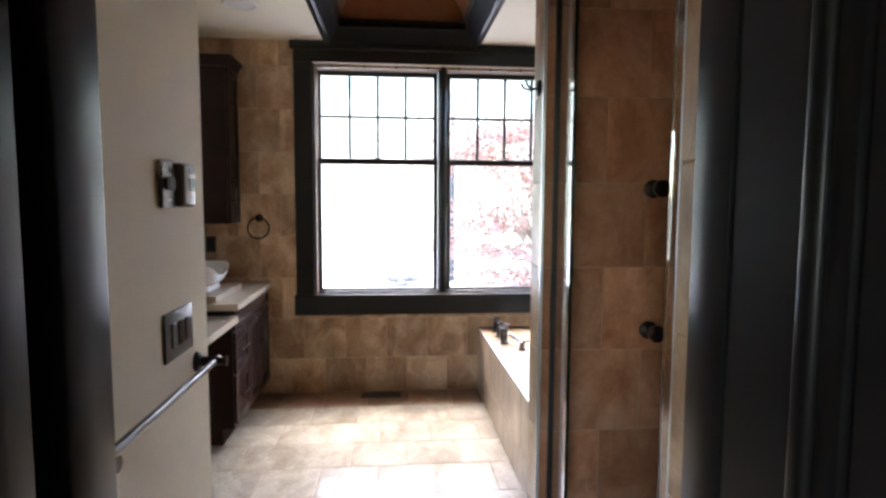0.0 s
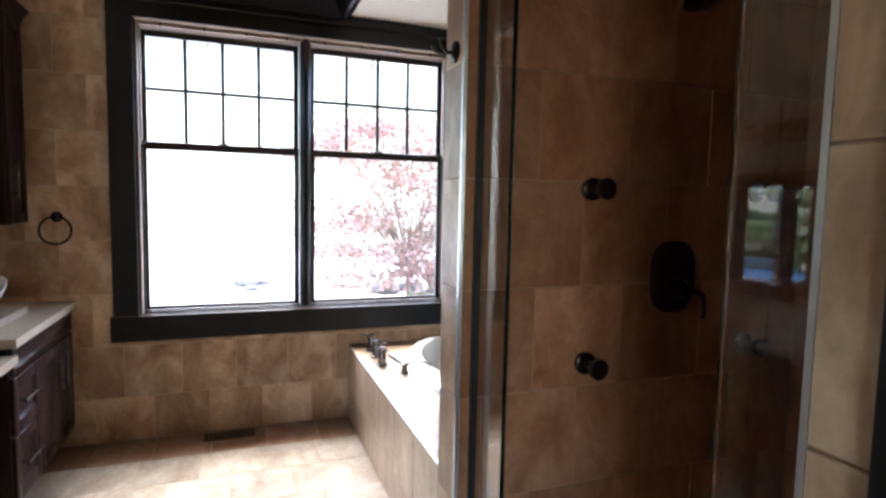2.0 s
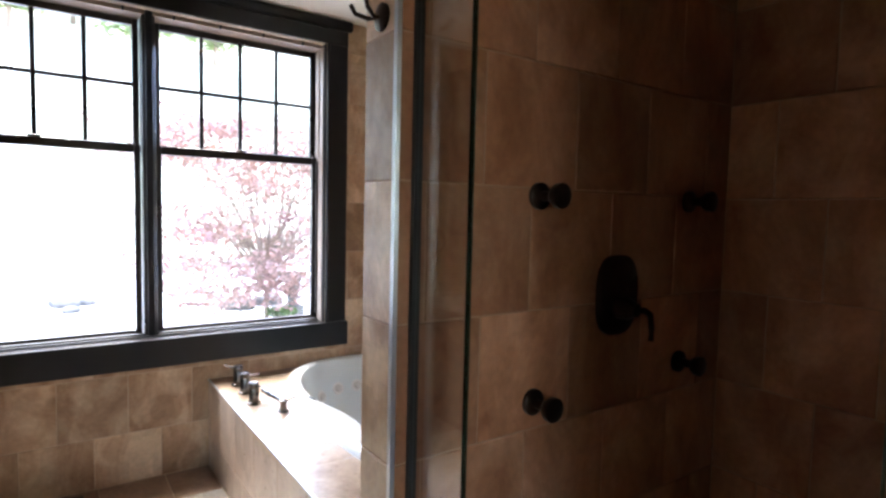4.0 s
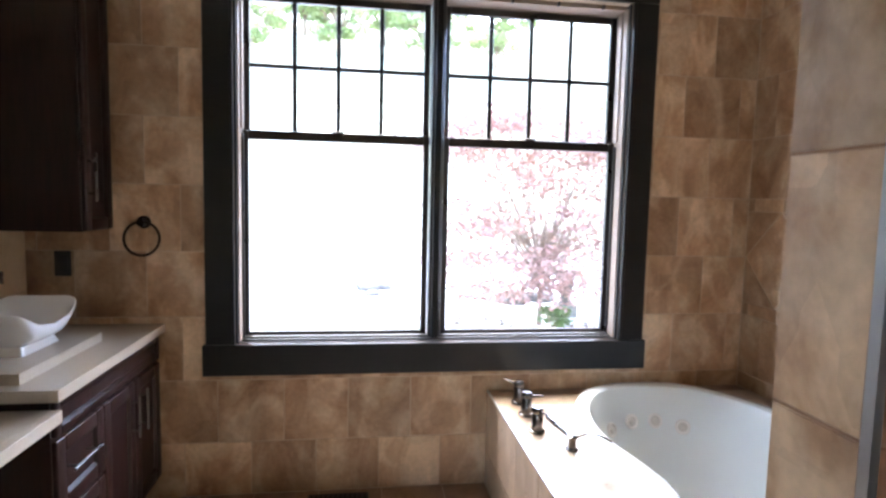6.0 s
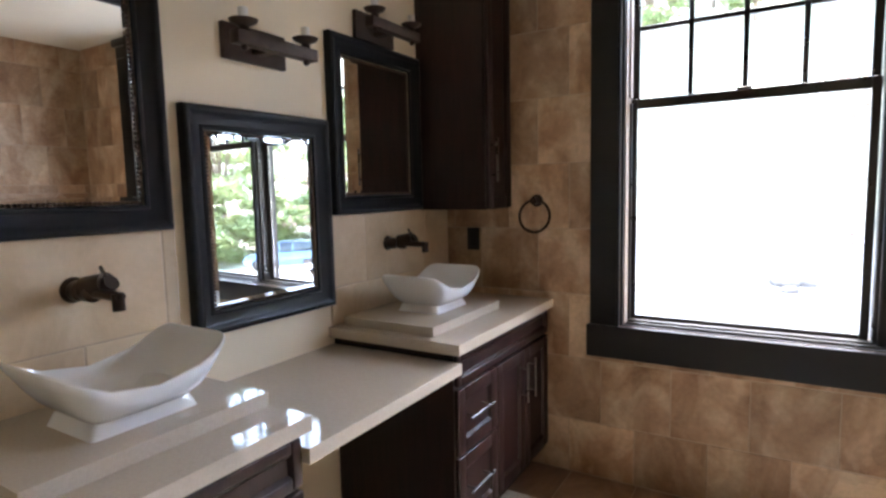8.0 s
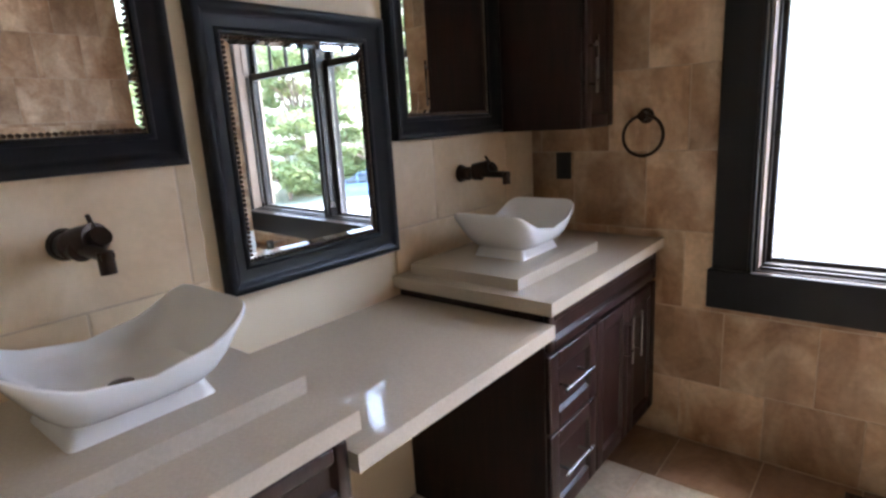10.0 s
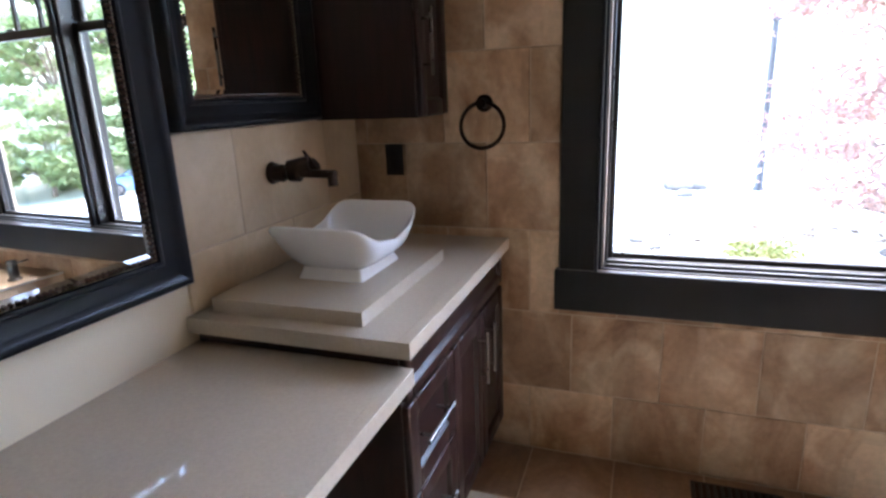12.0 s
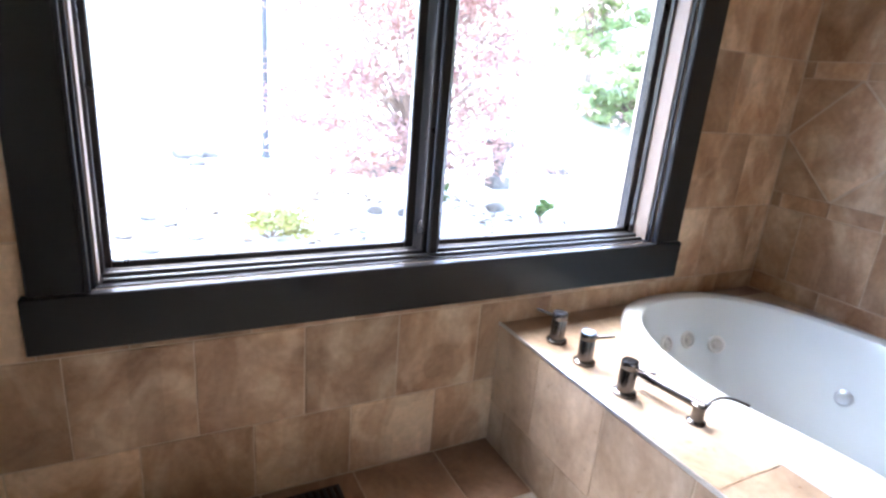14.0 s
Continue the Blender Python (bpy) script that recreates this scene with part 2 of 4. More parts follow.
def torus(R, r, m, n=40, k=10):
    bm = bmesh.new()
    rings = []
    for i in range(n):
        a = 2 * math.pi * i / n
        rings.append([bm.verts.new(((R + r * math.cos(2 * math.pi * j / k)) * math.cos(a), (R + r * math.cos(2 * math.pi * j / k)) * math.sin(a), r * math.sin(2 * math.pi * j / k))) for j in range(k)])
    for i in range(n):
        a, b = rings[i], rings[(i + 1) % n]
        for j in range(k):
            bm.faces.new((a[j], b[j], b[(j + 1) % k], a[(j + 1) % k]))
    bm.transform(m)
    return bm


def mesh_of(name, bm, mat, smooth=False):
    bmesh.ops.recalc_face_normals(bm, faces=bm.faces)
    me = bpy.data.meshes.new(name)
    bm.to_mesh(me)
    bm.free()
    if smooth:
        for p in me.polygons:
            p.use_smooth = True
        me.set_sharp_from_angle(angle=radians(38))
    for mm in (mat if isinstance(mat, (list, tuple)) else [mat]):
        me.materials.append(mm)
    return me


def part(name, bm, mat, parent, label="", smooth=True):
    ob = new(name, mesh_of(name, bm, mat, smooth))
    ob.parent = parent
    return tagged(ob, label) if label else ob


def solid(name, bm, mat, label="", category="", group="", kind="", smooth=True):
    return tagged(new(name, mesh_of(name, bm, mat, smooth)), label, category, group, kind)


def thing(name, label, category, at=(0, 0, 0), group=""):
    ob = new(name)
    ob.location = at
    return tagged(ob, label, category, group)


def setting(name, bm, mat, label, category="wall", smooth=False):
    return solid(name, bm, mat, label, category, kind="structure", smooth=smooth)


# ---- the room ----
XL, W, ZC, XR = -1.91, 4.30, 2.66, 1.70          # left wall, window wall, ceiling, tub wall
HX0, HX1 = -0.94, 0.14                           # cased opening
SY0, SY1, SX1 = 0.965, 1.995, 1.46               # shower inside
PX, PY = 0.157, 2.14                             # end and far face of the wall between shower and tub

floor = setting("floor", box(-3.2, 2.6, -3.2, 4.5, -0.2, -0.0025), GROUT, "tan grout bed of the stone floor", "floor")
BEDROOM_WOOD = material("red-brown wood floor", (0.20, 0.075, 0.035), 0.35, color2=(0.30, 0.12, 0.06), scale=3, rough_vary=0.08, stretch=(8, 0.6, 1))
setting("floor_bedroom", box(-3.2, 2.6, -3.2, 0.44, -0.002, 0.001), BEDROOM_WOOD, "red-brown wooden floor behind the doorway", "floor")
# window wall, with its opening
ox, oz0, oz1 = 0.981, 0.765, 2.505
bm = bmesh.new()
bm_box(bm, -2.1, -ox, W + 0.0025, W + 0.22, 0, ZC + 0.6)
bm_box(bm, ox, 1.9, W + 0.0025, W + 0.22, 0, ZC + 0.6)
bm_box(bm, -ox, ox, W + 0.0025, W + 0.22, 0, oz0)
bm_box(bm, -ox, ox, W + 0.0025, W + 0.22, oz1, ZC + 0.6)
wall_north = setting("wall_north", bm, GROUT, "stone-tiled outer wall round the window")
wall_west = setting("wall_west", box(XL - 0.15, XL, 1.685, W, 0, ZC), PAINT, "cream painted wall behind the vanities")
wall_partition = setting("wall_partition", box(XL - 0.15, HX0, 0.45, 1.685, 0, ZC), PAINT, "cream painted wall beside the doorway")
wall_east = setting("wall_east", box(XR + 0.0025, XR + 0.2, PY, W, 0, ZC), GROUT, "stone-tiled wall beside the bathtub")
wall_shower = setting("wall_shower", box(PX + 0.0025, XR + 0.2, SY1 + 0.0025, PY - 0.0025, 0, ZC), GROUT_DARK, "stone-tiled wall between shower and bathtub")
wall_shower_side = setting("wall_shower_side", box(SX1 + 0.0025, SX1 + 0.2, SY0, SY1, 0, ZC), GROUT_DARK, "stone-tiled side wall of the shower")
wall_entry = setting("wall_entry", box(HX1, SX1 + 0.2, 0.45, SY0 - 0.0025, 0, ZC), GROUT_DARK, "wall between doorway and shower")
bm = bmesh.new()
bm_box(bm, HX0, HX1, 0.45, SY0 - 0.02, 2.1, ZC)
wall_lintel = setting("wall_lintel", bm, PAINT, "cream wall above the doorway")
# the room behind the doorway; its unseen back-wall opening is added for daylight
bm = bmesh.new()
bm_box(bm, -3.2, XL - 0.15, 0.45, 0.6, 0, ZC)
bm_box(bm, SX1 + 0.2, 2.6, 0.45, 0.6, 0, ZC)
bm_box(bm, -3.2, -2.6, -3.2, -3.05, 0, ZC)
bm_box(bm, -1.2, 2.6, -3.2, -3.05, 0, ZC)
bm_box(bm, -2.6, -1.2, -3.2, -3.05, 0, 0.9)
bm_box(bm, -2.6, -1.2, -3.2, -3.05, 2.2, ZC)
bm_box(bm, -3.35, -3.2, -3.2, 0.6, 0, ZC)
bm_box(bm, 2.6, 2.75, -3.2, 0.6, 0, ZC)
wall_bedroom = setting("wall_bedroom", bm, PAINT, "plain walls of the room behind the doorway")
# ceiling with its vaulted recess
cx0, cx1, cy0, cy1 = -0.87, 0.245, 1.9, W - 0.02
bm = bmesh.new()
bm_box(bm, -3.3, cx0, -3.2, W, ZC, ZC + 0.08)
bm_box(bm, cx1, 2.7, -3.2, W, ZC, ZC + 0.08)
bm_box(bm, cx0, cx1, -3.2, cy0, ZC, ZC + 0.08)
bm_box(bm, cx0, cx1, cy1, W, ZC, ZC + 0.08)
ceiling = setting("ceiling", bm, CEIL, "pale cream painted ceiling", "ceiling")
bm = bmesh.new()
vx0, vx1, vz = cx0 + 0.11, cx1 - 0.11, ZC + 0.11
vc, vr = (vx0 + vx1) / 2, (vx1 - vx0) / 2
prof = [(vc - vr * math.cos(math.pi * k / 24), vz + 0.32 * math.sin(math.pi * k / 24)) for k in range(25)]
a = [bm.verts.new((x, cy0 + 0.1, z)) for x, z in prof]
b = [bm.verts.new((x, cy1 - 0.1, z)) for x, z in prof]
for k in range(24):
    bm.faces.new((a[k], a[k + 1], b[k + 1], b[k]))
bm.faces.new(a)
bm.faces.new(b)
vault = setting("ceiling_vault", bm, VAULT, "copper-brown barrel vault above the ceiling", "ceiling", smooth=True)
bm = bmesh.new()
outer = [(cx0, cy0), (cx1, cy0), (cx1, cy1), (cx0, cy1)]
steps = [(-0.02, -0.006), (-0.02, -0.018), (0.012, -0.03), (0.03, -0.022), (0.05, 0.01), (0.085, 0.06), (0.10, 0.075), (0.10, 0.115), (0.125, 0.12)]
rings = []
for inset, dz in steps:
    sx = [1, -1, -1, 1]
    sy = [1, 1, -1, -1]
    rings.append([bm.verts.new((x + inset * sx[i], min(W - 0.03, y + inset * sy[i]), ZC + dz)) for i, (x, y) in enumerate(outer)])
for p, q in zip(rings, rings[1:]):
    for i in range(4):
        bm.faces.new((p[i], p[(i + 1) % 4], q[(i + 1) % 4], q[i]))
crown = setting("trim_vault", bm, TRIM, "black crown moulding round the ceiling vault", "trim")
roof = setting("roof", box(-3.6, 3.0, -3.6, W + 0.25, ZC + 0.62, ZC + 0.75), CEIL, "plain roof slab over the rooms", "roof")


# ---- the window ----
def window():
    w = tagged(thing("window_1", "pair of dark sash windows in a wide black casing", "window"), kind="structure")
    # casing boards
    part("casing", box(-1.115, -ox, W - 0.022, W + 0.004, oz0, oz1, 0.004), WINDOW_TRIM, w)
    part("casing", box(ox, 1.115, W - 0.022, W + 0.004, oz0, oz1, 0.004), WINDOW_TRIM, w)
    part("apron", box(-1.13, 1.13, W - 0.03, W + 0.004, 0.612, oz0, 0.004), WINDOW_TRIM, w)
    part("head_casing", box(-1.115, 1.115, W - 0.024, W + 0.004, oz1, 2.595, 0.004), WINDOW_TRIM, w)
    bm = bmesh.new()
    bm_box(bm, -1.14, 1.14, W - 0.045, W + 0.004, 2.595, 2.655, 0.012, 3)
    part("head_cap", bm, WINDOW_TRIM, w)
    part("stool", box(-ox, ox, W + 0.004, W + 0.12, oz0 - 0.02, oz0 + 0.004, 0.004), WINDOW_TRIM, w, "glossy black inner sill")
    for ya, yb, hh in ((0.030, 0.046, 0.010), (0.062, 0.082, 0.016), (0.098, 0.118, 0.012)):
        part("sill_track", box(-ox + 0.022, ox - 0.022, W + ya, W + yb, oz0 + 0.002, oz0 + 0.004 + hh, 0.003), RUBBER, w)
    for s in (-1, 1):
        x = s * ox
        span = lambda p, q: (min(x - s * p, x - s * q), max(x - s * p, x - s * q))
        part("jamb", box(*span(0, 0.010), W + 0.004, W + 0.20, oz0, oz1, 0.002), WINDOW_TRIM, w)
        part("jamb_liner", box(*span(0.010, 0.016), W + 0.022, W + 0.118, oz0 + 0.006, oz1 - 0.02, 0.001), LINER, w, "tan sash track")
        part("jamb_liner", box(*span(0.016, 0.024), W + 0.072, W + 0.118, 1.815, oz1 - 0.02, 0.002), LINER, w, "tan sash track")
        part("jamb_stop", box(*span(0.010, 0.026), W + 0.088, W + 0.108, oz0 + 0.006, 1.79, 0.003), SASH, w)
        part("casing_bead", box(*span(-0.012, 0.0), W - 0.026, W - 0.021, oz0, oz1, 0.002), WINDOW_TRIM, w)
    part("head_jamb", box(-ox, ox, W + 0.05, W + 0.20, oz1 - 0.02, oz1), LINER, w, "pale head track")
    for k in range(8):
        xx = -0.84 + k * 0.24
        part("screen_pin", box(xx - 0.006, xx + 0.006, W + 0.03, W + 0.055, oz1 - 0.026, oz1 - 0.004, 0.002), SASH, w)
    part("mullion", box(-0.032, 0.032, W + 0.06, W + 0.21, oz0, oz1, 0.006), SASH, w)
    part("mullion_cover", box(-0.018, 0.018, W + 0.035, W + 0.06, oz0, oz1, 0.006), WINDOW_TRIM, w)
    for s in (-1, 1):
        gx0, gx1 = (0.068, 0.938) if s > 0 else (-0.938, -0.068)
        low = thing("lower_sash", "lower sash with one large pane", "")
        low.parent = w
        y0, y1 = W + 0.12, W + 0.155
        fx0, fx1 = gx0 - 0.032, gx1 + 0.032
        bm = bmesh.new()
        bm_box(bm, fx0, gx0, y0, y1, 0.77, 1.812, 0.004)
        bm_box(bm, gx1, fx1, y0, y1, 0.77, 1.812, 0.004)
        bm_box(bm, gx0, gx1, y0, y1, 0.77, 0.797, 0.004)
        bm_box(bm, gx0, gx1, y0, y1, 1.765, 1.812, 0.004)
        part("sash_frame", bm, SASH, low)
        bm = bmesh.new()
        for k in range(46):
            xx = gx0 + (gx1 - gx0) * (k + 0.5) / 46
            bm_box(bm, xx - 0.005, xx + 0.005, y0 - 0.004, y0 + 0.001, 0.772, 0.779)
        part("weep_slots", bm, RUBBER, low)
        g = part("pane", box(gx0, gx1, y0 + 0.016, y0 + 0.020, 0.797, 1.765), GLASS, low, smooth=False)
        g.visible_shadow = False
        part("sash_lock", box((gx0 + gx1) / 2 - 0.03, (gx0 + gx1) / 2 + 0.03, y0 + 0.004, y0 + 0.03, 1.812, 1.824, 0.004), NICKEL, low)
        up = thing("upper_sash", "upper sash with eight small panes", "")
        up.parent = w
        y0, y1 = W + 0.16, W + 0.195
        bm = bmesh.new()
        bm_box(bm, fx0, gx0, y0, y1, 1.775, 2.482, 0.004)
        bm_box(bm, gx1, fx1, y0, y1, 1.775, 2.482, 0.004)
        bm_box(bm, gx0, gx1, y0, y1, 1.775, 1.818, 0.004)
        bm_box(bm, gx0, gx1, y0, y1, 2.447, 2.482, 0.004)
        part("sash_frame", bm, SASH, up)
        bm = bmesh.new()
        for k in (1, 2, 3):
            xx = gx0 + (gx1 - gx0) * k / 4
            bm_box(bm, xx - 0.0115, xx + 0.0115, y0 + 0.006, y1 - 0.004, 1.818, 2.447, 0.003)
        for k in range(4):
            xa, xb = gx0 + (gx1 - gx0) * k / 4 + (0.0115 if k else 0), gx0 + (gx1 - gx0) * (k + 1) / 4 - (0.0115 if k < 3 else 0)
            bm_box(bm, xa, xb, y0 + 0.006, y1 - 0.004, 2.125, 2.147, 0.003)
        part("muntins", bm, SASH, up)
        for k in range(4):
            xa, xb = gx0 + (gx1 - gx0) * k / 4, gx0 + (gx1 - gx0) * (k + 1) / 4
            for za, zb in ((1.818, 2.127), (2.145, 2.447)):
                g = part("pane", box(xa + 0.009, xb - 0.009, y0 + 0.016, y0 + 0.020, za, zb), GLASS, up, smooth=False)
                g.visible_shadow = False
    return w


window()


# ---- doorway casing ----
def doorway():
    d = tagged(thing("door_1", "black panelled door lining of the entrance", "door frame"), kind="structure")
    x = HX0
    part("casing", box(x, -0.842, 0.785, 0.92, 0, 2.2, 0.006, 2), TRIM, d)
    part("lining", box(x, x + 0.03, 0.728, 0.785, 0, 2.1), TRIM, d)
    part("stop", box(x, -0.85, 0.60, 0.728, 0, 2.1, 0.008, 2), TRIM, d)
    part("lining", box(x, x + 0.05, 0.46, 0.60, 0, 2.1, 0.004), TRIM, d)
    x = HX1
    part("casing", box(x - 0.02, x, 0.782, 0.888, 0, 2.2, 0.005, 2), TRIM, d)
    part("lining", box(x - 0.016, x, 0.622, 0.778, 0, 2.1, 0.004), TRIM, d)
    part("bead", box(x - 0.034, x, 0.585, 0.622, 0, 2.1, 0.014, 4), TRIM, d)
    part("stop", box(x - 0.024, x, 0.545, 0.583, 0, 2.1, 0.006, 2), TRIM, d)
    part("lining", box(x - 0.014, x, 0.46, 0.543, 0, 2.1, 0.004), TRIM, d)
    part("head_lining", box(-0.84, HX1 - 0.035, 0.46, 0.94, 2.075, 2.098, 0.004), TRIM, d)


doorway()


# ---- vanities ----
def shaker(y0, y1, z0, z1, x, rail=0.05):
    """A framed front with a sunk panel, facing +x."""
    bm = bmesh.new()
    bm_box(bm, x, x + 0.02, y0, y0 + rail, z0, z1, 0.006, 3)
    bm_box(bm, x, x + 0.02, y1 - rail, y1, z0, z1, 0.006, 3)
    bm_box(bm, x, x + 0.02, y0 + rail, y1 - rail, z0, z0 + rail, 0.006, 3)
    bm_box(bm, x, x + 0.02, y0 + rail, y1 - rail, z1 - rail, z1, 0.006, 3)
    o = [(y0 + rail, z0 + rail), (y1 - rail, z0 + rail), (y1 - rail, z1 - rail), (y0 + rail, z1 - rail)]
    e = 0.008
    i = [(y0 + rail + e, z0 + rail + e), (y1 - rail - e, z0 + rail + e), (y1 - rail - e, z1 - rail - e), (y0 + rail + e, z1 - rail - e)]
    va = [bm.verts.new((x + 0.0185, p, q)) for p, q in o]
    vb = [bm.verts.new((x + 0.008, p, q)) for p, q in i]
    for k in range(4):
        bm.faces.new((va[k], va[(k + 1) % 4], vb[(k + 1) % 4], vb[k]))
    bm.faces.new(vb)
    return bm


def bar_pull(parent, p, q, out=0.032):
    """A round bar on two posts; p and q are its ends, standing off along +x."""
    p, q = Vector(p), Vector(q)
    o = Vector((out, 0, 0))
    bm = bmesh.new()
    d = (q - p)
    bm_cyl(bm, p + o, q + o, 0.0058, n=12)
    for f in (0.16, 0.84):
        bm_cyl(bm, p + d * f, p + d * f + o, 0.0045, n=10)
    return part("handle", bm, PULL, parent, "satin nickel bar handle")


def vanity(y0, y1, flip, label):
    v = thing("vanity_cabinet", label, "cabinet", (0, 0, 0), "vanity cabinets")
    xf = -1.345
    part("body", box(XL + 0.004, xf, y0, y1, 0.10, 0.828, 0.002), WOOD, v)
    part("toe_kick", box(XL + 0.004, xf - 0.07, y0 + 0.002, y1 - 0.002, 0.0, 0.10), WOOD, v)
    f = (lambda p, q: (y0 + p, y0 + q)) if not flip else (lambda p, q: (y1 - q, y1 - p))
    n = y1 - y0
    a, b = f(0.002, n - 0.004)
    part("false_front", shaker(a, b, 0.702, 0.824, xf, 0.032), WOOD, v)
    a, b = f(0.002, 0.326)
    for z0, z1 in ((0.438, 0.690), (0.13, 0.429)):
        dr = part("drawer_front", shaker(a, b, z0, z1, xf, 0.055), WOOD, v)
        zz = (z0 + z1) / 2 + 0.012
        bar_pull(dr, (xf + 0.008, a + 0.045, zz), (xf + 0.008, b - 0.085, zz), 0.04)
    mid = 0.331 + (n - 0.335) / 2
    for p, q, h in ((0.331, mid - 0.002, mid - 0.045), (mid + 0.002, n - 0.004, mid + 0.045)):
        a, b = f(p, q)
        do = part("door", shaker(a, b, 0.13, 0.690, xf, 0.055), WOOD, v)
        h0, h1 = f(h - 0.001, h + 0.001)
        bar_pull(do, (xf + 0.02, h0, 0.46), (xf + 0.02, h0, 0.64))
    return v


vanity(3.375, 4.285, False, "espresso wood vanity cabinet with two drawers and two doors")
vanity(1.695, 2.615, True, "espresso wood vanity cabinet beside the doorway wall")


def slab(name, label, category, group, x0, x1, y0, y1, z0, z1, edge=0.03):
    """A stone top with a glued front edge strip, its outer edges eased."""
    t = thing(name, label, category, group=group)
    part("top", box(x0, x1 - edge, y0, y1, z0, z1), QUARTZ, t, smooth=False)
    part("front_edge", box(x1 - edge + 0.0001, x1, y0, y1, z0, z1, 0.0006), QUARTZ, t, smooth=False)
    return t


slab("countertop", "cream quartz countertop on the vanity by the window", "countertop", "countertops", XL + 0.003, -1.30, 3.345, 4.292, 0.83, 0.87)
slab("countertop", "cream quartz countertop on the vanity by the door", "countertop", "countertops", XL + 0.003, -1.32, 1.69, 2.645, 0.83, 0.87)
slab("makeup_desk_top", "lower cream quartz make-up counter between two vanities", "countertop", "", XL + 0.003, -1.305, 2.617, 3.373, 0.757, 0.797)
slab("sink_platform", "cream quartz slab under the vessel sink", "slab", "sink platforms", -1.87, -1.44, 3.40, 3.965, 0.87, 0.907)
slab("sink_platform", "cream quartz slab under the vessel sink", "slab", "sink platforms", -1.87, -1.46, 2.08, 2.635, 0.87, 0.907)


def vessel_sink(x, y, z, length=0.40, width=0.30):
    """A white rectangular bowl whose rim rises towards both ends, on a rectangular foot."""
    s = thing("vessel_sink", "white porcelain vessel sink with a wavy flared rim", "sink", (x, y, z), "vessel sinks")
    n = 64

    def ring(hl, hw, zf, p):
        out = []
        for k in range(n):
            a = 2 * math.pi * k / n
            c, d = math.cos(a), math.sin(a)
            u = math.copysign(abs(d) ** (2 / p), d)
            v = math.copysign(abs(c) ** (2 / p), c)
            out.append((v * hw, u * hl, zf(v, u)))
        return out

    lift = lambda v, u: 0.086 + 0.070 * abs(u) ** 2.2 + 0.004 * v * v
    rise = lambda f: (lambda v, u: 0.03 + (lift(v, u) - 0.03) * f)
    L2, W2 = length / 2, width / 2
    levels = [ring(L2 * 0.55, W2 * 0.60, lambda v, u: 0.028, 9), ring(L2 * 0.64, W2 * 0.76, rise(0.10), 6), ring(L2 * 0.74, W2 * 0.87, rise(0.28), 5.5), ring(L2 * 0.84, W2 * 0.945, rise(0.52), 5.5), ring(L2 * 0.93, W2 * 0.985, rise(0.78), 6),
              ring(L2 * 0.995, W2, rise(0.97), 7), ring(L2, W2, rise(1.03), 7), ring(L2 * 0.985, W2 * 0.982, rise(1.06), 7), ring(L2 * 0.965, W2 * 0.955, rise(1.03), 7),
              ring(L2 * 0.89, W2 * 0.91, rise(0.80), 6), ring(L2 * 0.78, W2 * 0.84, rise(0.52), 5.5), ring(L2 * 0.64, W2 * 0.70, lambda v, u: 0.052, 5), ring(L2 * 0.3, W2 * 0.3, lambda v, u: 0.042, 4)]
    bm = bmesh.new()
    rr = [[bm.verts.new(c) for c in lv] for lv in levels]
    for p, q in zip(rr, rr[1:]):
        for k in range(n):
            bm.faces.new((p[k], p[(k + 1) % n], q[(k + 1) % n], q[k]))
    bm.faces.new(rr[0][::-1])
    bm.faces.new(rr[-1])
    part("bowl", bm, PORCELAIN, s)
    bm = bmesh.new()
    lo, hi = ring(L2 * 0.63, W2 * 0.68, lambda v, u: 0.0, 16), ring(L2 * 0.55, W2 * 0.60, lambda v, u: 0.036, 14)
    pa, pb = [bm.verts.new(c) for c in lo], [bm.verts.new(c) for c in hi]
    for k in range(n):
        bm.faces.new((pa[k], pa[(k + 1) % n], pb[(k + 1) % n], pb[k]))
    bm.faces.new(pa[::-1])
    bm.faces.new(pb)
    part("foot", bm, PORCELAIN, s)
    part("drain", lathe([(0.02, 0.041), (0.022, 0.044), (0.012, 0.046), (0.004, 0.046)], 20), NICKEL, s)
    return s


vessel_sink(-1.64, 3.72, 0.907)
vessel_sink(-1.65, 2.375, 0.907)


def wall_faucet(y, z):
    f = thing("wall_faucet", "oil-rubbed bronze wall faucet with a single lever", "faucet", (XL + 0.012, y, z), "wall faucets")
    part("flange", cyl((0, 0, 0), (0.012, 0, 0), 0.034, 0.030, 28), BRONZE, f)
    part("body", lathe([(0.026, 0.0), (0.026, 0.03), (0.020, 0.036), (0.020, 0.05), (0.025, 0.056), (0.025, 0.085), (0.017, 0.092)], 28, Matrix.Translation((0.01, 0, 0)) @ Matrix.Rotation(radians(90), 4, "Y")), BRONZE, f)
    bm = bmesh.new()
    bm_cyl(bm, (0.095, 0, 0), (0.215, 0, -0.002), 0.0125, n=18)
    bm_cyl(bm, (0.203, 0, 0.006), (0.205, 0, -0.036), 0.0145, n=18)
    part("spout", bm, BRONZE, f)
    part("valve", cyl((0.062, 0.0, 0.008), (0.125, 0.018, 0.022), 0.030, 0.029, 24), BRONZE, f)
    bm = bmesh.new()
    bm_cyl(bm, (0.118, 0.018, 0.012), (0.140, 0.022, 0.026), 0.022, 0.020, n=20)
    bm_cyl(bm, (0.136, 0.02, 0.016), (0.104, 0.016, 0.064), 0.0065, 0.0045, n=12)
    part("lever", bm, BRONZE, f)
    return f


wall_faucet(3.75, 1.178)
wall_faucet(2.405, 1.178)


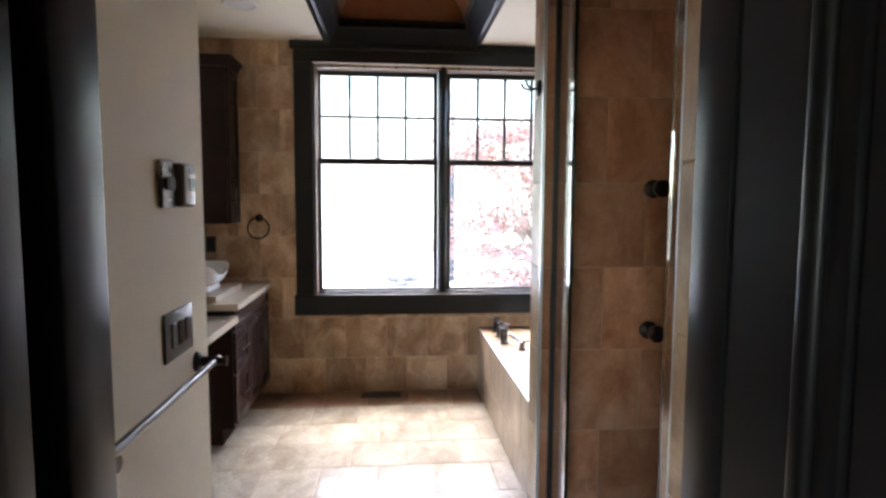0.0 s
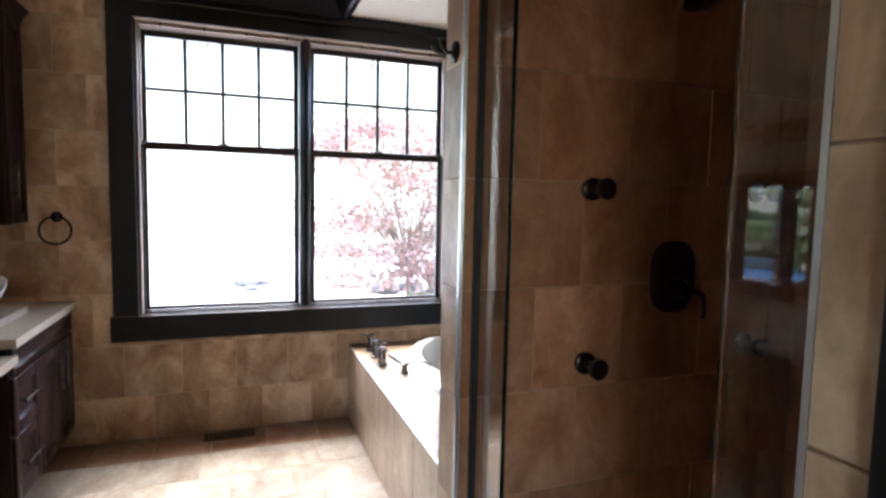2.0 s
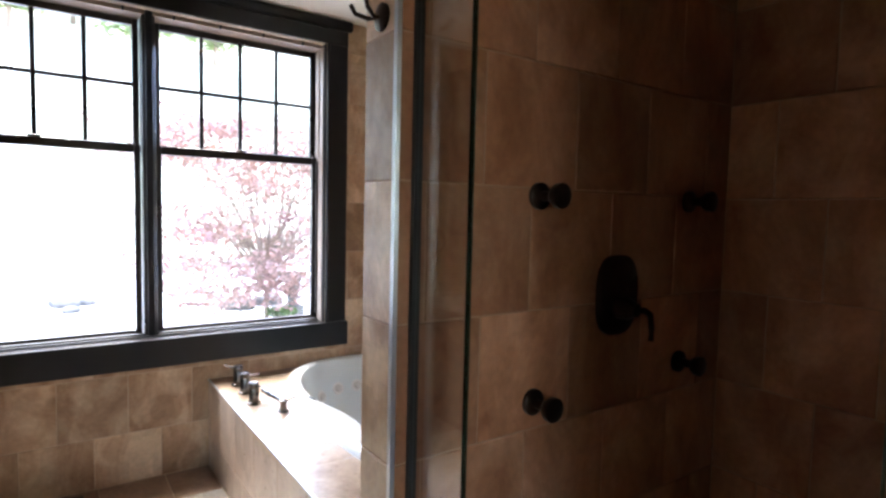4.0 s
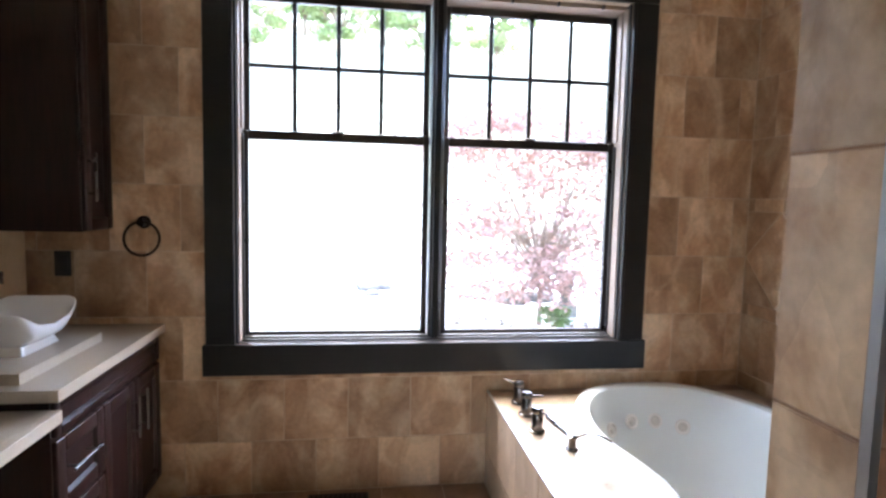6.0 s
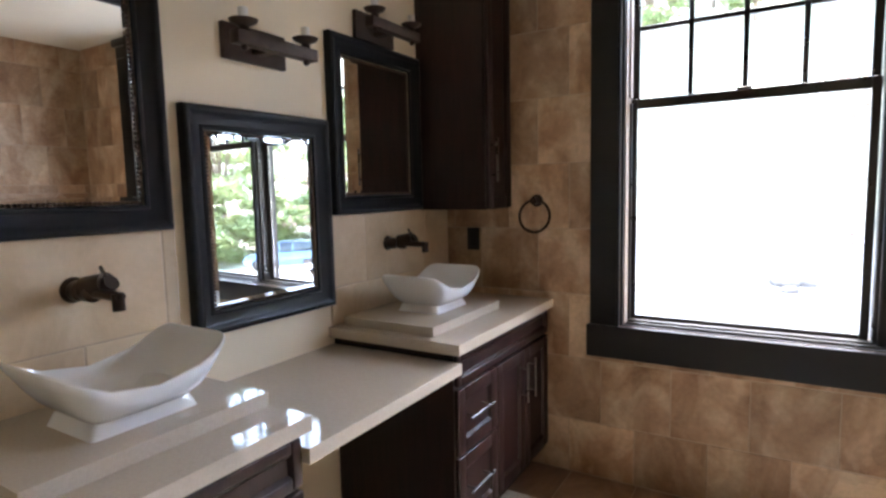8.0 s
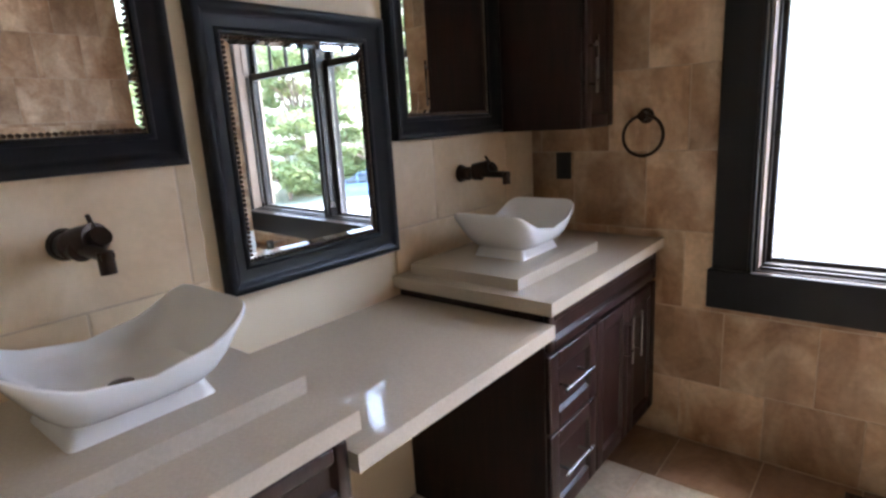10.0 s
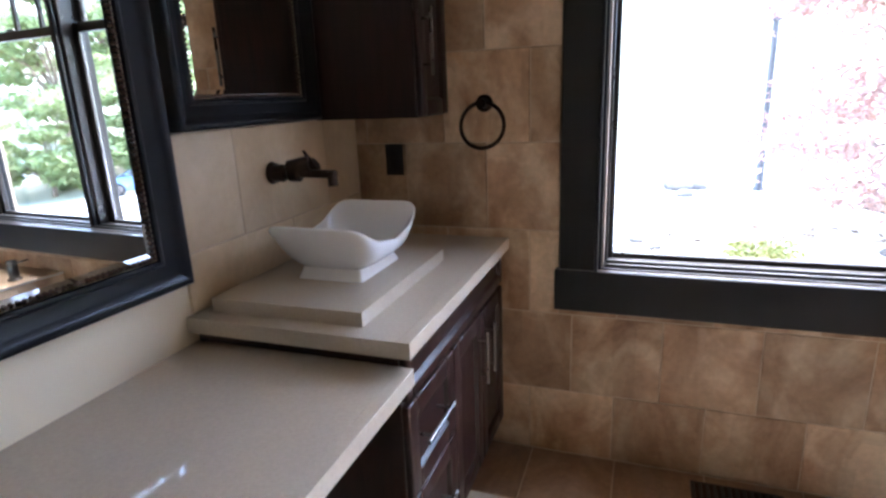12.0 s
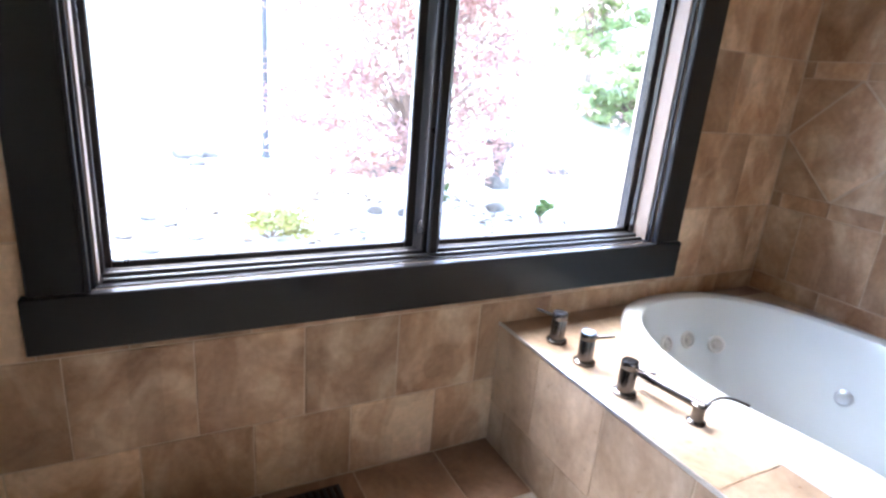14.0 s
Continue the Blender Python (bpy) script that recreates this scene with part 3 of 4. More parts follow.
def mirror(y0, y1, z0, z1, label):
    m = thing("framed_mirror", label, "mirror", (XL, (y0 + y1) / 2, z0), "framed mirrors")
    hw, h = (y1 - y0) / 2, z1 - z0
    prof = [(0.0, 0.001), (0.0, 0.030), (0.004, 0.038), (0.010, 0.041), (0.016, 0.040), (0.024, 0.034), (0.036, 0.027), (0.050, 0.021), (0.060, 0.018), (0.063, 0.022), (0.068, 0.024), (0.073, 0.022), (0.076, 0.014)]
    bm = bmesh.new()
    rings = []
    for i, d in prof:
        rings.append([bm.verts.new(c) for c in ((d, -hw + i, i), (d, hw - i, i), (d, hw - i, h - i), (d, -hw + i, h - i))])
    for p, q in zip(rings, rings[1:]):
        for k in range(4):
            bm.faces.new((p[k], p[(k + 1) % 4], q[(k + 1) % 4], q[k]))
    part("frame", bm, FRAME, m)
    bm = bmesh.new()
    ii = 0.082
    ny, nz = int((2 * hw - 2 * ii) / 0.012), int((h - 2 * ii) / 0.012)
    spots = [(-hw + ii + (2 * hw - 2 * ii) * k / ny, zz) for k in range(ny + 1) for zz in (ii, h - ii)] + [(yy, ii + (h - 2 * ii) * k / nz) for k in range(1, nz) for yy in (-hw + ii, hw - ii)]
    for yy, zz in spots:
        bmesh.ops.create_icosphere(bm, subdivisions=1, radius=0.0052, matrix=Matrix.Translation((0.014, yy, zz)))
    part("beading", bm, BEAD, m, "fine bronze beading")
    i = 0.076
    bm = bmesh.new()
    e = 0.022
    a = [bm.verts.new(c) for c in ((0.010, -hw + i, i), (0.010, hw - i, i), (0.010, hw - i, h - i), (0.010, -hw + i, h - i))]
    b = [bm.verts.new(c) for c in ((0.0125, -hw + i + e, i + e), (0.0125, hw - i - e, i + e), (0.0125, hw - i - e, h - i - e), (0.0125, -hw + i + e, h - i - e))]
    for k in range(4):
        bm.faces.new((a[k], a[(k + 1) % 4], b[(k + 1) % 4], b[k]))
    bm.faces.new(b)
    part("glass", bm, MIRROR, m, "bevelled silvered mirror glass", smooth=False)
    return m


small_mirror = mirror(2.735, 3.335, 0.970, 1.690, "small black-framed mirror above the make-up counter")
small_mirror.matrix_world = pose(XL + 0.0135, 3.035, 0.970, 0, 0, -2.4)    # hangs a little askew
mirror(3.388, 4.020, 1.322, 2.045, "large black-framed wall mirror with a beaded edge")
mirror(2.040, 2.683, 1.315, 2.045, "large black-framed wall mirror with a beaded edge")


def sconce(y, z):
    s = thing("wall_sconce", "brown iron wall light with two bare candle sockets", "wall light", (XL, y, z), "wall sconces")
    part("backplate", box(0.001, 0.022, -0.132, 0.132, -0.022, 0.094, 0.004, 2), IRON, s)
    part("arm", box(0.022, 0.10, -0.022, 0.022, 0.004, 0.038, 0.004), IRON, s)
    part("bar", box(0.10, 0.142, -0.172, 0.172, 0.0, 0.042, 0.005, 2), IRON, s)
    for yy in (-0.132, 0.132):
        part("cup", lathe([(0.012, 0.042), (0.018, 0.048), (0.014, 0.056), (0.040, 0.068), (0.045, 0.076), (0.041, 0.076), (0.014, 0.066)], 24, Matrix.Translation((0.121, yy, 0))), IRON, s)
        part("socket", lathe([(0.015, 0.067), (0.0155, 0.112), (0.012, 0.114), (0.012, 0.10)], 20, Matrix.Translation((0.121, yy, 0))), WHITE, s, "bare white lamp socket")
        part("finial", lathe([(0.004, -0.016), (0.012, -0.010), (0.010, 0.0)], 16, Matrix.Translation((0.121, yy, 0))), IRON, s)
    return s


sconce(3.035, 1.872)
sconce(3.70, 2.075)
sconce(2.36, 2.075)


# ---- wall cabinet ----
def wall_cabinet():
    y0, y1, x0, x1, z0, z1 = 4.035, 4.292, XL + 0.002, -1.538, 1.318, 2.40
    c = thing("wall_cabinet", "tall espresso wood wall cabinet with a crown", "cabinet")
    part("body", box(x0, x1, y0, y1, z0, z1, 0.002), WOOD, c)
    d = part("door", shaker(y0 + 0.004, y1 - 0.004, z0 + 0.004, z1 - 0.004, x1 + 0.001, 0.05), WOOD, c)
    bar_pull(d, (x1 + 0.02, y0 + 0.03, z0 + 0.13), (x1 + 0.02, y0 + 0.03, z0 + 0.33))
    bm = bmesh.new()
    pr = [(0.0, 0.0), (0.024, 0.0), (0.028, 0.012), (0.036, 0.035), (0.055, 0.05), (0.06, 0.065), (0.0, 0.065)]
    rings = [[bm.verts.new(v) for v in ((x0, y0 - o, z1 + dz), (x1 + o, y0 - o, z1 + dz), (x1 + o, y1, z1 + dz))] for o, dz in pr]
    for p, q in zip(rings, rings[1:]):
        for k in range(2):
            bm.faces.new((p[k], p[k + 1], q[k + 1], q[k]))
    part("crown", bm, WOOD, c)


wall_cabinet()


# ---- fittings on the walls ----
def towel_ring(x, z):
    t = thing("towel_ring", "oil-rubbed bronze towel ring on the tiled wall", "towel ring", (x, W, z))
    part("mount", lathe([(0.030, 0.0), (0.030, 0.008), (0.018, 0.016), (0.014, 0.045), (0.018, 0.055)], 24, Matrix.Rotation(radians(90), 4, "X")), BRONZE, t)
    part("ring", torus(0.078, 0.0065, Matrix.Translation((0, -0.040, -0.075)) @ Matrix.Rotation(radians(84), 4, "X")), BRONZE, t)


towel_ring(-1.385, 1.352)


def plate(name, label, cat, w, h, mat, face):
    o = thing(name, label, cat)
    part("plate", box(-w / 2, w / 2, -0.007, 0, -h / 2, h / 2, 0.003, 2), mat, o)
    face(o)
    return o


def outlet_face(o):
    part("socket_insert", box(-0.017, 0.017, -0.010, -0.006, -0.034, 0.034, 0.002), RUBBER, o)


outlet = plate("power_outlet", "dark bronze outlet plate on the tiled wall", "outlet", 0.072, 0.118, PLASTIC, outlet_face)
outlet.location = (-1.743, W, 1.155)


def switch_face(o):
    for k, xx in enumerate((-0.046, 0.0, 0.046)):
        part("rocker", box(xx - 0.015, xx + 0.015, -0.012, -0.006, -0.031, 0.031, 0.003), NICKEL if k == 1 else PLASTIC, o)


sw = plate("light_switch", "triple dark bronze switch plate on the cream wall", "switch", 0.186, 0.124, PLASTIC, switch_face)
sw.matrix_world = pose(HX0, 1.456, 1.140, 0, 0, 90)


def keypad():
    o = thing("wall_thermostat", "dark control plate beside a brown thermostat", "thermostat")
    part("plate", box(-0.080, 0.0, -0.012, 0, -0.058, 0.058, 0.003), PULL, o, "polished metal plate")
    part("knob", box(-0.068, -0.014, -0.020, -0.011, -0.014, 0.018, 0.004, 2), RUBBER, o, "black slider")
    part("mark", box(-0.052, -0.028, -0.0135, -0.0115, -0.040, -0.036), WHITE, o)
    part("housing", box(0.003, 0.098, -0.030, 0, -0.056, 0.056, 0.012, 3), material("bronze plastic", (0.16, 0.115, 0.09), 0.3, vary=0.05), o, "brown thermostat housing")
    part("screen", box(0.046, 0.086, -0.032, -0.029, -0.014, 0.018, 0.001), material("display", (0.22, 0.34, 0.27), 0.1), o, "green-grey display")
    part("display_window", box(0.046, 0.086, -0.032, -0.029, 0.030, 0.045, 0.001), material("grey display", (0.30, 0.34, 0.31), 0.1), o, "small grey display")
    o.matrix_world = pose(HX0, 1.444, 1.517, 0, 0, 90)


keypad()


def towel_bar():
    t = thing("towel_bar", "dark metal towel bar along the cream wall", "towel bar")
    for y in (1.585, 0.950):
        part("mount", lathe([(0.028, 0.0), (0.028, 0.008), (0.014, 0.018), (0.011, 0.075), (0.015, 0.085)], 24, Matrix.Translation((HX0, y, 1.025)) @ Matrix.Rotation(radians(90), 4, "Y")), BRONZE, t)
    part("rail", cyl((HX0 + 0.052, 1.62, 1.025), (HX0 + 0.052, 0.932, 1.025), 0.0095), GUNMETAL, t)


towel_bar()


def downlight(x, y):
    d = thing("ceiling_downlight", "white round recessed ceiling fitting, unlit", "ceiling light", (x, y, ZC))
    part("ring", lathe([(0.075, -0.002), (0.095, -0.012), (0.105, -0.001), (0.105, 0.004), (0.075, 0.004)], 32), WHITE, d)
    part("baffle", lathe([(0.076, -0.006), (0.06, -0.003), (0.02, -0.003)], 32), WHITE, d)


downlight(-1.30, 3.55)


def floor_register():
    r = thing("floor_register", "dark bronze floor vent by the tiled wall", "vent", (-0.48, 4.20, 0))
    part("frame", box(-0.15, 0.15, -0.055, 0.055, 0, 0.005, 0.002), PLASTIC, r)
    for k in range(12):
        xx = -0.13 + k * 0.0236
        part("slat", box(xx - 0.006, xx + 0.006, -0.042, 0.042, 0.005, 0.008), BRONZE, r, smooth=False)


floor_register()


# ---- bathtub ----
TX0, TZ = 0.28, 0.50
bm = bmesh.new()
bm_box(bm, TX0 + 0.0025, TX0 + 0.12, PY, W, 0, TZ - 0.006)
tub_deck = setting("tub_deck", bm, GROUT, "stone-clad surround of the bathtub", "tub surround")
setting("trim_tub", box(TX0 - 0.002, TX0 + 0.006, PY, W, TZ - 0.008, TZ + 0.002), STEEL, "metal edge strip of the tub surround", "trim")


def bathtub():
    cx, cy = 1.08, 3.25
    hx, hy = 0.55, 1.035
    t = thing("bathtub", "white oval whirlpool bathtub set into a stone surround", "bathtub", (cx, cy, TZ))
    n = 96

    def ring(fx, fy, z, p=2.6, arm=0.0):
        """One oval; arm narrows it at mid-length, as the armrests do."""
        out = []
        for k in range(n):
            a = 2 * math.pi * k / n
            c, d = math.cos(a), math.sin(a)
            y = math.copysign(abs(d) ** (2 / p), d) * fy
            out.append((math.copysign(abs(c) ** (2 / p), c) * (fx - arm * math.exp(-(y / 0.30) ** 2)), y, z))
        return out

    lv = [ring(hx, hy, -0.004), ring(hx, hy, 0.012), ring(hx - 0.006, hy - 0.006, 0.032), ring(hx - 0.02, hy - 0.02, 0.04), ring(hx - 0.050, hy - 0.055, 0.04, 2.6, 0.085), ring(hx - 0.066, hy - 0.072, 0.032, 2.6, 0.085),
          ring(hx - 0.078, hy - 0.088, 0.0, 2.6, 0.08), ring(hx - 0.10, hy - 0.13, -0.12, 2.6, 0.06), ring(hx - 0.14, hy - 0.20, -0.30, 2.6, 0.03), ring(hx - 0.19, hy - 0.27, -0.39), ring(hx - 0.27, hy - 0.36, -0.42), ring(0.1, 0.15, -0.425)]
    bm = bmesh.new()
    rr = [[bm.verts.new(c) for c in l] for l in lv]
    for p, q in zip(rr, rr[1:]):
        for k in range(n):
            bm.faces.new((p[k], p[(k + 1) % n], q[(k + 1) % n], q[k]))
    bm.faces.new(rr[-1])
    part("shell", bm, ACRYLIC, t)
    for x, z in ((-0.20, -0.15), (-0.07, -0.13), (0.06, -0.13), (0.19, -0.15)):
        fx, fy = hx - 0.10 - (-z - 0.12) * 0.17, hy - 0.13 - (-z - 0.12) * 0.39
        y = (1 - (abs(x) / fx) ** 2.6) ** (1 / 2.6) * fy
        q = Vector((-math.copysign((abs(x) / fx) ** 1.6, x) / fx, -((y / fy) ** 1.6) / fy, 0.35)).to_track_quat("Z", "Y").to_matrix().to_4x4()
        j = part("jet", lathe([(0.037, -0.012), (0.038, 0.004), (0.033, 0.010), (0.028, 0.009), (0.025, 0.002)], 28, Matrix.Translation((x, y, z)) @ q), WHITE, t, "round white whirlpool jet")
        part("nozzle", lathe([(0.025, 0.002), (0.014, 0.004), (0.010, 0.010), (0.004, 0.010)], 20, Matrix.Translation((x, y, z)) @ q), material("jet insert", (0.55, 0.52, 0.47), 0.3, vary=0.05), j)
    for sx, y in ((1, 0.43), (1, -0.43), (-1, 0.43), (-1, -0.43)):
        x = sx * (0.426 * (1 - (abs(y) / 0.874) ** 2.6) ** (1 / 2.6) - 0.004)
        q = Vector((-sx, -y * 0.25, 0.12)).to_track_quat("Z", "Y").to_matrix().to_4x4()
        part("jet", lathe([(0.03, -0.01), (0.032, 0.006), (0.024, 0.011), (0.012, 0.006), (0.006, 0.006)], 24, Matrix.Translation((x, y, -0.2)) @ q), STEEL, t, "chrome whirlpool jet")
    return t


bathtub()


def deck_handle(x, y, turn):
    h = thing("tub_faucet_handle", "dark nickel deck-mounted tub valve", "faucet", (x, y, TZ), "tub valves")
    part("base", lathe([(0.036, 0.0), (0.036, 0.008), (0.033, 0.011), (0.027, 0.013)], 32), NICKEL, h)
    part("body", lathe([(0.0255, 0.010), (0.0255, 0.082), (0.0245, 0.084), (0.0245, 0.086), (0.0258, 0.088), (0.0258, 0.106), (0.0235, 0.110)], 32), NICKEL, h)
    c, d = math.cos(radians(turn)), math.sin(radians(turn))
    part("lever", cyl((c * 0.018, d * 0.018, 0.092), (c * 0.082, d * 0.082, 0.108), 0.0062, 0.0045, 12), NICKEL, h)
    return h


deck_handle(0.395, 4.110, 140)
deck_handle(0.388, 3.955, -40)
deck_handle(0.380, 3.765, -78)


def hand_shower():
    h = thing("hand_shower", "dark nickel hand shower lying in its deck holder", "hand shower", (0.468, 3.58, TZ))
    part("holder", lathe([(0.026, 0.0), (0.026, 0.006), (0.018, 0.012), (0.017, 0.040), (0.021, 0.056), (0.014, 0.060)], 24), NICKEL, h)
    part("wand", tube([(0.002, -0.014, 0.052), (-0.004, 0.04, 0.051), (-0.012, 0.10, 0.050), (-0.018, 0.145, 0.050)], 0.0135, 14), NICKEL, h)
    part("spray_head", tube([(-0.017, 0.138, 0.050), (-0.018, 0.150, 0.050), (-0.026, 0.205, 0.052), (-0.028, 0.218, 0.053)], 0.0160, 16), NICKEL, h)
    pts = []
    for k in range(17):
        a = k / 16
        pts.append((0.004 + 0.142 * a, -0.012 - 0.035 * a + 0.02 * math.sin(a * math.pi), 0.050 + 0.018 * math.sin(a * math.pi) - 0.002 * a))
    part("hose", tube(pts, 0.0048, 8), NICKEL, h, "flexible metal hose")


hand_shower()


# ---- shower ----
def glass_panel(y0, y1, edge):
    g = thing("shower_glass_panel", "clear fixed glass panel at the shower opening", "glass panel", group="shower glass panels")
    p = part("pane", box(0.204, 0.214, y0 + 0.002, y1 - 0.002, 0.10, 2.36, 0.001), SHOWER_GLASS, g, smooth=False)
    p.visible_shadow = False
    part("polished_edge", box(0.2035, 0.2145, edge - 0.0015, edge + 0.0015, 0.10, 2.36), GLASS_EDGE, g, "green polished glass edge", smooth=False)
    yy = y1 if edge == y0 else y0
    part("gasket", box(0.196, 0.222, yy - 0.006, yy + 0.006, 0.10, 2.36), RUBBER, g, "black wall channel")
    return g


glass_panel(1.80, 1.988, 1.80)
near_panel = glass_panel(0.985, 1.145, 1.145)
near_panel.matrix_world = pose(0.209, 0.985, 0, 0, 0, -1.9) @ pose(-0.209, -0.985, 0)   # hangs slightly ajar
setting("shower_curb", box(0.15, 0.27, SY0, SY1, 0, 0.10, 0.004), STONE_WALL, "stone curb of the shower", "curb")
setting("trim_shower_far", box(PX - 0.003, PX + 0.008, SY1 - 0.004, SY1 + 0.010, 0, ZC), STEEL, "pale metal corner strip of the tiled wall end", "trim")
setting("trim_shower_near", box(HX1 - 0.003, HX1 + 0.006, SY0 - 0.006, SY0 + 0.003, 0, ZC), STEEL, "pale metal corner strip beside the shower", "trim")


def body_jet(x, z):
    j = thing("shower_body_jet", "oil-rubbed bronze body spray on the shower wall", "shower jet", (x, SY1, z), "shower body jets")
    m = Matrix.Rotation(radians(90), 4, "X")
    part("flange", lathe([(0.034, 0.0), (0.034, 0.010), (0.022, 0.018)], 26, m), BRONZE, j)
    part("neck", lathe([(0.013, 0.015), (0.013, 0.05), (0.022, 0.058)], 20, m), BRONZE, j)
    part("nozzle", lathe([(0.020, 0.052), (0.030, 0.066), (0.031, 0.082), (0.024, 0.086)], 26, m), BRONZE, j)
    return j


for x, z in ((0.575, 1.53), (1.235, 1.535), (0.575, 1.0), (1.22, 1.02)):
    body_jet(x, z)


def shower_valve():
    v = thing("shower_valve", "oil-rubbed bronze oval shower valve with lever", "shower valve", (0.895, SY1, 1.258))
    bm = bmesh.new()
    n = 40
    rings = []
    for s, d in ((1.0, 0.0), (1.0, 0.008), (0.93, 0.014), (0.5, 0.016)):
        rings.append([bm.verts.new((0.088 * s * math.copysign(abs(math.cos(2 * math.pi * k / n)) ** 0.7, math.cos(2 * math.pi * k / n)), -d, 0.115 * s * math.copysign(abs(math.sin(2 * math.pi * k / n)) ** 0.7, math.sin(2 * math.pi * k / n)))) for k in range(n)])
    for p, q in zip(rings, rings[1:]):
        for k in range(n):
            bm.faces.new((p[k], p[(k + 1) % n], q[(k + 1) % n], q[k]))
    bm.faces.new(rings[-1])
    part("plate", bm, BRONZE, v)
    part("hub", lathe([(0.034, 0.012), (0.032, 0.045), (0.022, 0.062), (0.018, 0.075)], 26, Matrix.Translation((0, 0, -0.035)) @ Matrix.Rotation(radians(90), 4, "X")), BRONZE, v)
    part("lever", tube([(0.0, -0.07, -0.035), (0.03, -0.078, -0.037), (0.052, -0.08, -0.05), (0.06, -0.082, -0.09), (0.055, -0.084, -0.125)], 0.009, 12), BRONZE, v)


shower_valve()


def overhead_shower():
    h = thing("wall_shower", "oil-rubbed bronze shower head on a curved wall arm", "shower", (0.81, SY1, 2.19))
    part("flange", lathe([(0.030, 0.0), (0.030, 0.006), (0.014, 0.014)], 24, Matrix.Rotation(radians(90), 4, "X")), BRONZE, h)
    part("arm", tube([(0, -0.005, 0), (0, -0.06, 0.012), (0, -0.11, 0.0), (0, -0.135, -0.04)], 0.010, 12), BRONZE, h)
    part("head", lathe([(0.014, 0.0), (0.018, -0.02), (0.020, -0.05), (0.050, -0.085), (0.052, -0.10), (0.044, -0.103)], 28, Matrix.Translation((0, -0.133, -0.035)) @ Matrix.Rotation(radians(-12), 4, "X")), BRONZE, h)


overhead_shower()


def robe_hook():
    h = thing("robe_hook", "bronze double robe hook on the tiled wall end", "hook", (PX, 2.06, 1.90))
    part("rosette", lathe([(0.030, 0.0), (0.030, 0.006), (0.014, 0.012)], 24, Matrix.Rotation(radians(-90), 4, "Y")), BRONZE, h)
    for s in (-1, 1):
        part("prong", tube([(-0.008, 0, 0), (-0.03, s * 0.012, -0.006), (-0.052, s * 0.028, 0.004), (-0.06, s * 0.034, 0.022)], 0.005, 10), BRONZE, h)


robe_hook()


# ---- outside ----
GZ = -0.4
GRAVEL = material("pale gravel", (0.40, 0.39, 0.37), 0.95, color2=(0.55, 0.54, 0.51), scale=0.8, bump=0.6, bump_scale=25)
HILL = material("dry hillside", (0.30, 0.30, 0.20), 0.95, color2=(0.46, 0.44, 0.34), scale=0.25, bump=0.5, bump_scale=3)
ROCK = material("dark rock", (0.10, 0.09, 0.08), 0.9, vary=0.3, scale=6, bump=0.6, bump_scale=12)
BARK = material("bark", (0.19, 0.135, 0.105), 0.9, vary=0.3, scale=20, bump=0.5, bump_scale=40)
RED_LEAF = material("red maple leaf", (0.21, 0.105, 0.10), 0.55, color2=(0.34, 0.215, 0.165), scale=1.5)
GREEN_LEAF = material("green leaf", (0.07, 0.12, 0.03), 0.6, color2=(0.14, 0.20, 0.06), scale=1.2)
LIME_LEAF = material("yellow-green leaf", (0.16, 0.18, 0.04), 0.6, color2=(0.26, 0.24, 0.07), scale=2)
IRON_BLACK = material("black lamp post paint", (0.03, 0.03, 0.035), 0.45, vary=0.15, scale=8)
CAR_PAINT = material("blue car paint", (0.08, 0.15, 0.25), 0.25, 0.3, vary=0.05, scale=3, coat=0.8)
CAR_GLASS = material("tinted car glass", (0.02, 0.03, 0.035), 0.05, vary=0.1, scale=3)
TYRE = material("tyre rubber", (0.02, 0.02, 0.02), 0.8, vary=0.2, scale=20)



def yard(x):
    """The yard falls gently away to the east."""
    return GZ - 0.15 * max(0, min(x, 24) - 7)


bm = bmesh.new()
nx, ny = 60, 60
vs = {}
for i in range(nx + 1):
    for j in range(ny + 1):
        x = -1.0 + 2.0 * i / nx
        y = -1.0 + 2.0 * j / ny
        X, Y = 400 * x * abs(x), 20 + 400 * y * abs(y)
        r = math.hypot(X * 0.6, Y - 6)
        z = yard(X) - 0.06 + max(0, r - 22) ** 1.15 * (0.30 if Y > 4 else 0.02) * (1 - 0.75 * min(1, max(0, r - 60) / 160)) + 0.5 * max(0, min(1, (r - 22) / 20)) * noise.noise((X * 0.05, Y * 0.05, 0))
        vs[i, j] = bm.verts.new((X, Y, z))
for i in range(nx):
    for j in range(ny):
        bm.faces.new((vs[i, j], vs[i + 1, j], vs[i + 1, j + 1], vs[i, j + 1]))
ground = setting("ground", bm, HILL, "pale dry ground rising to a hillside", "ground", smooth=True)
bm = bmesh.new()
bmesh.ops.create_grid(bm, x_segments=48, y_segments=4, size=1, matrix=Matrix.Translation((3, 14, 0)) @ Matrix.Diagonal((24, 9.3, 1, 1)))
for v in bm.verts:
    v.co.z = yard(v.co.x) + 0.02
setting("driveway", bm, GRAVEL, "sunlit pale gravel yard", "ground")


def let_light_through(m, share=0.45):
    """Leaves pass part of the light that falls on them."""
    nt = m.node_tree
    b = nt.nodes["Principled BSDF"]
    t = nt.nodes.new("ShaderNodeBsdfTranslucent")
    mix = nt.nodes.new("ShaderNodeMixShader")
    mix.inputs["Fac"].default_value = share
    nt.links.new(b.inputs["Base Color"].links[0].from_socket, t.inputs["Color"])
    nt.links.new(b.outputs["BSDF"], mix.inputs[1])
    nt.links.new(t.outputs["BSDF"], mix.inputs[2])
    nt.links.new(mix.outputs["Shader"], nt.nodes["Material Output"].inputs["Surface"])
    return m


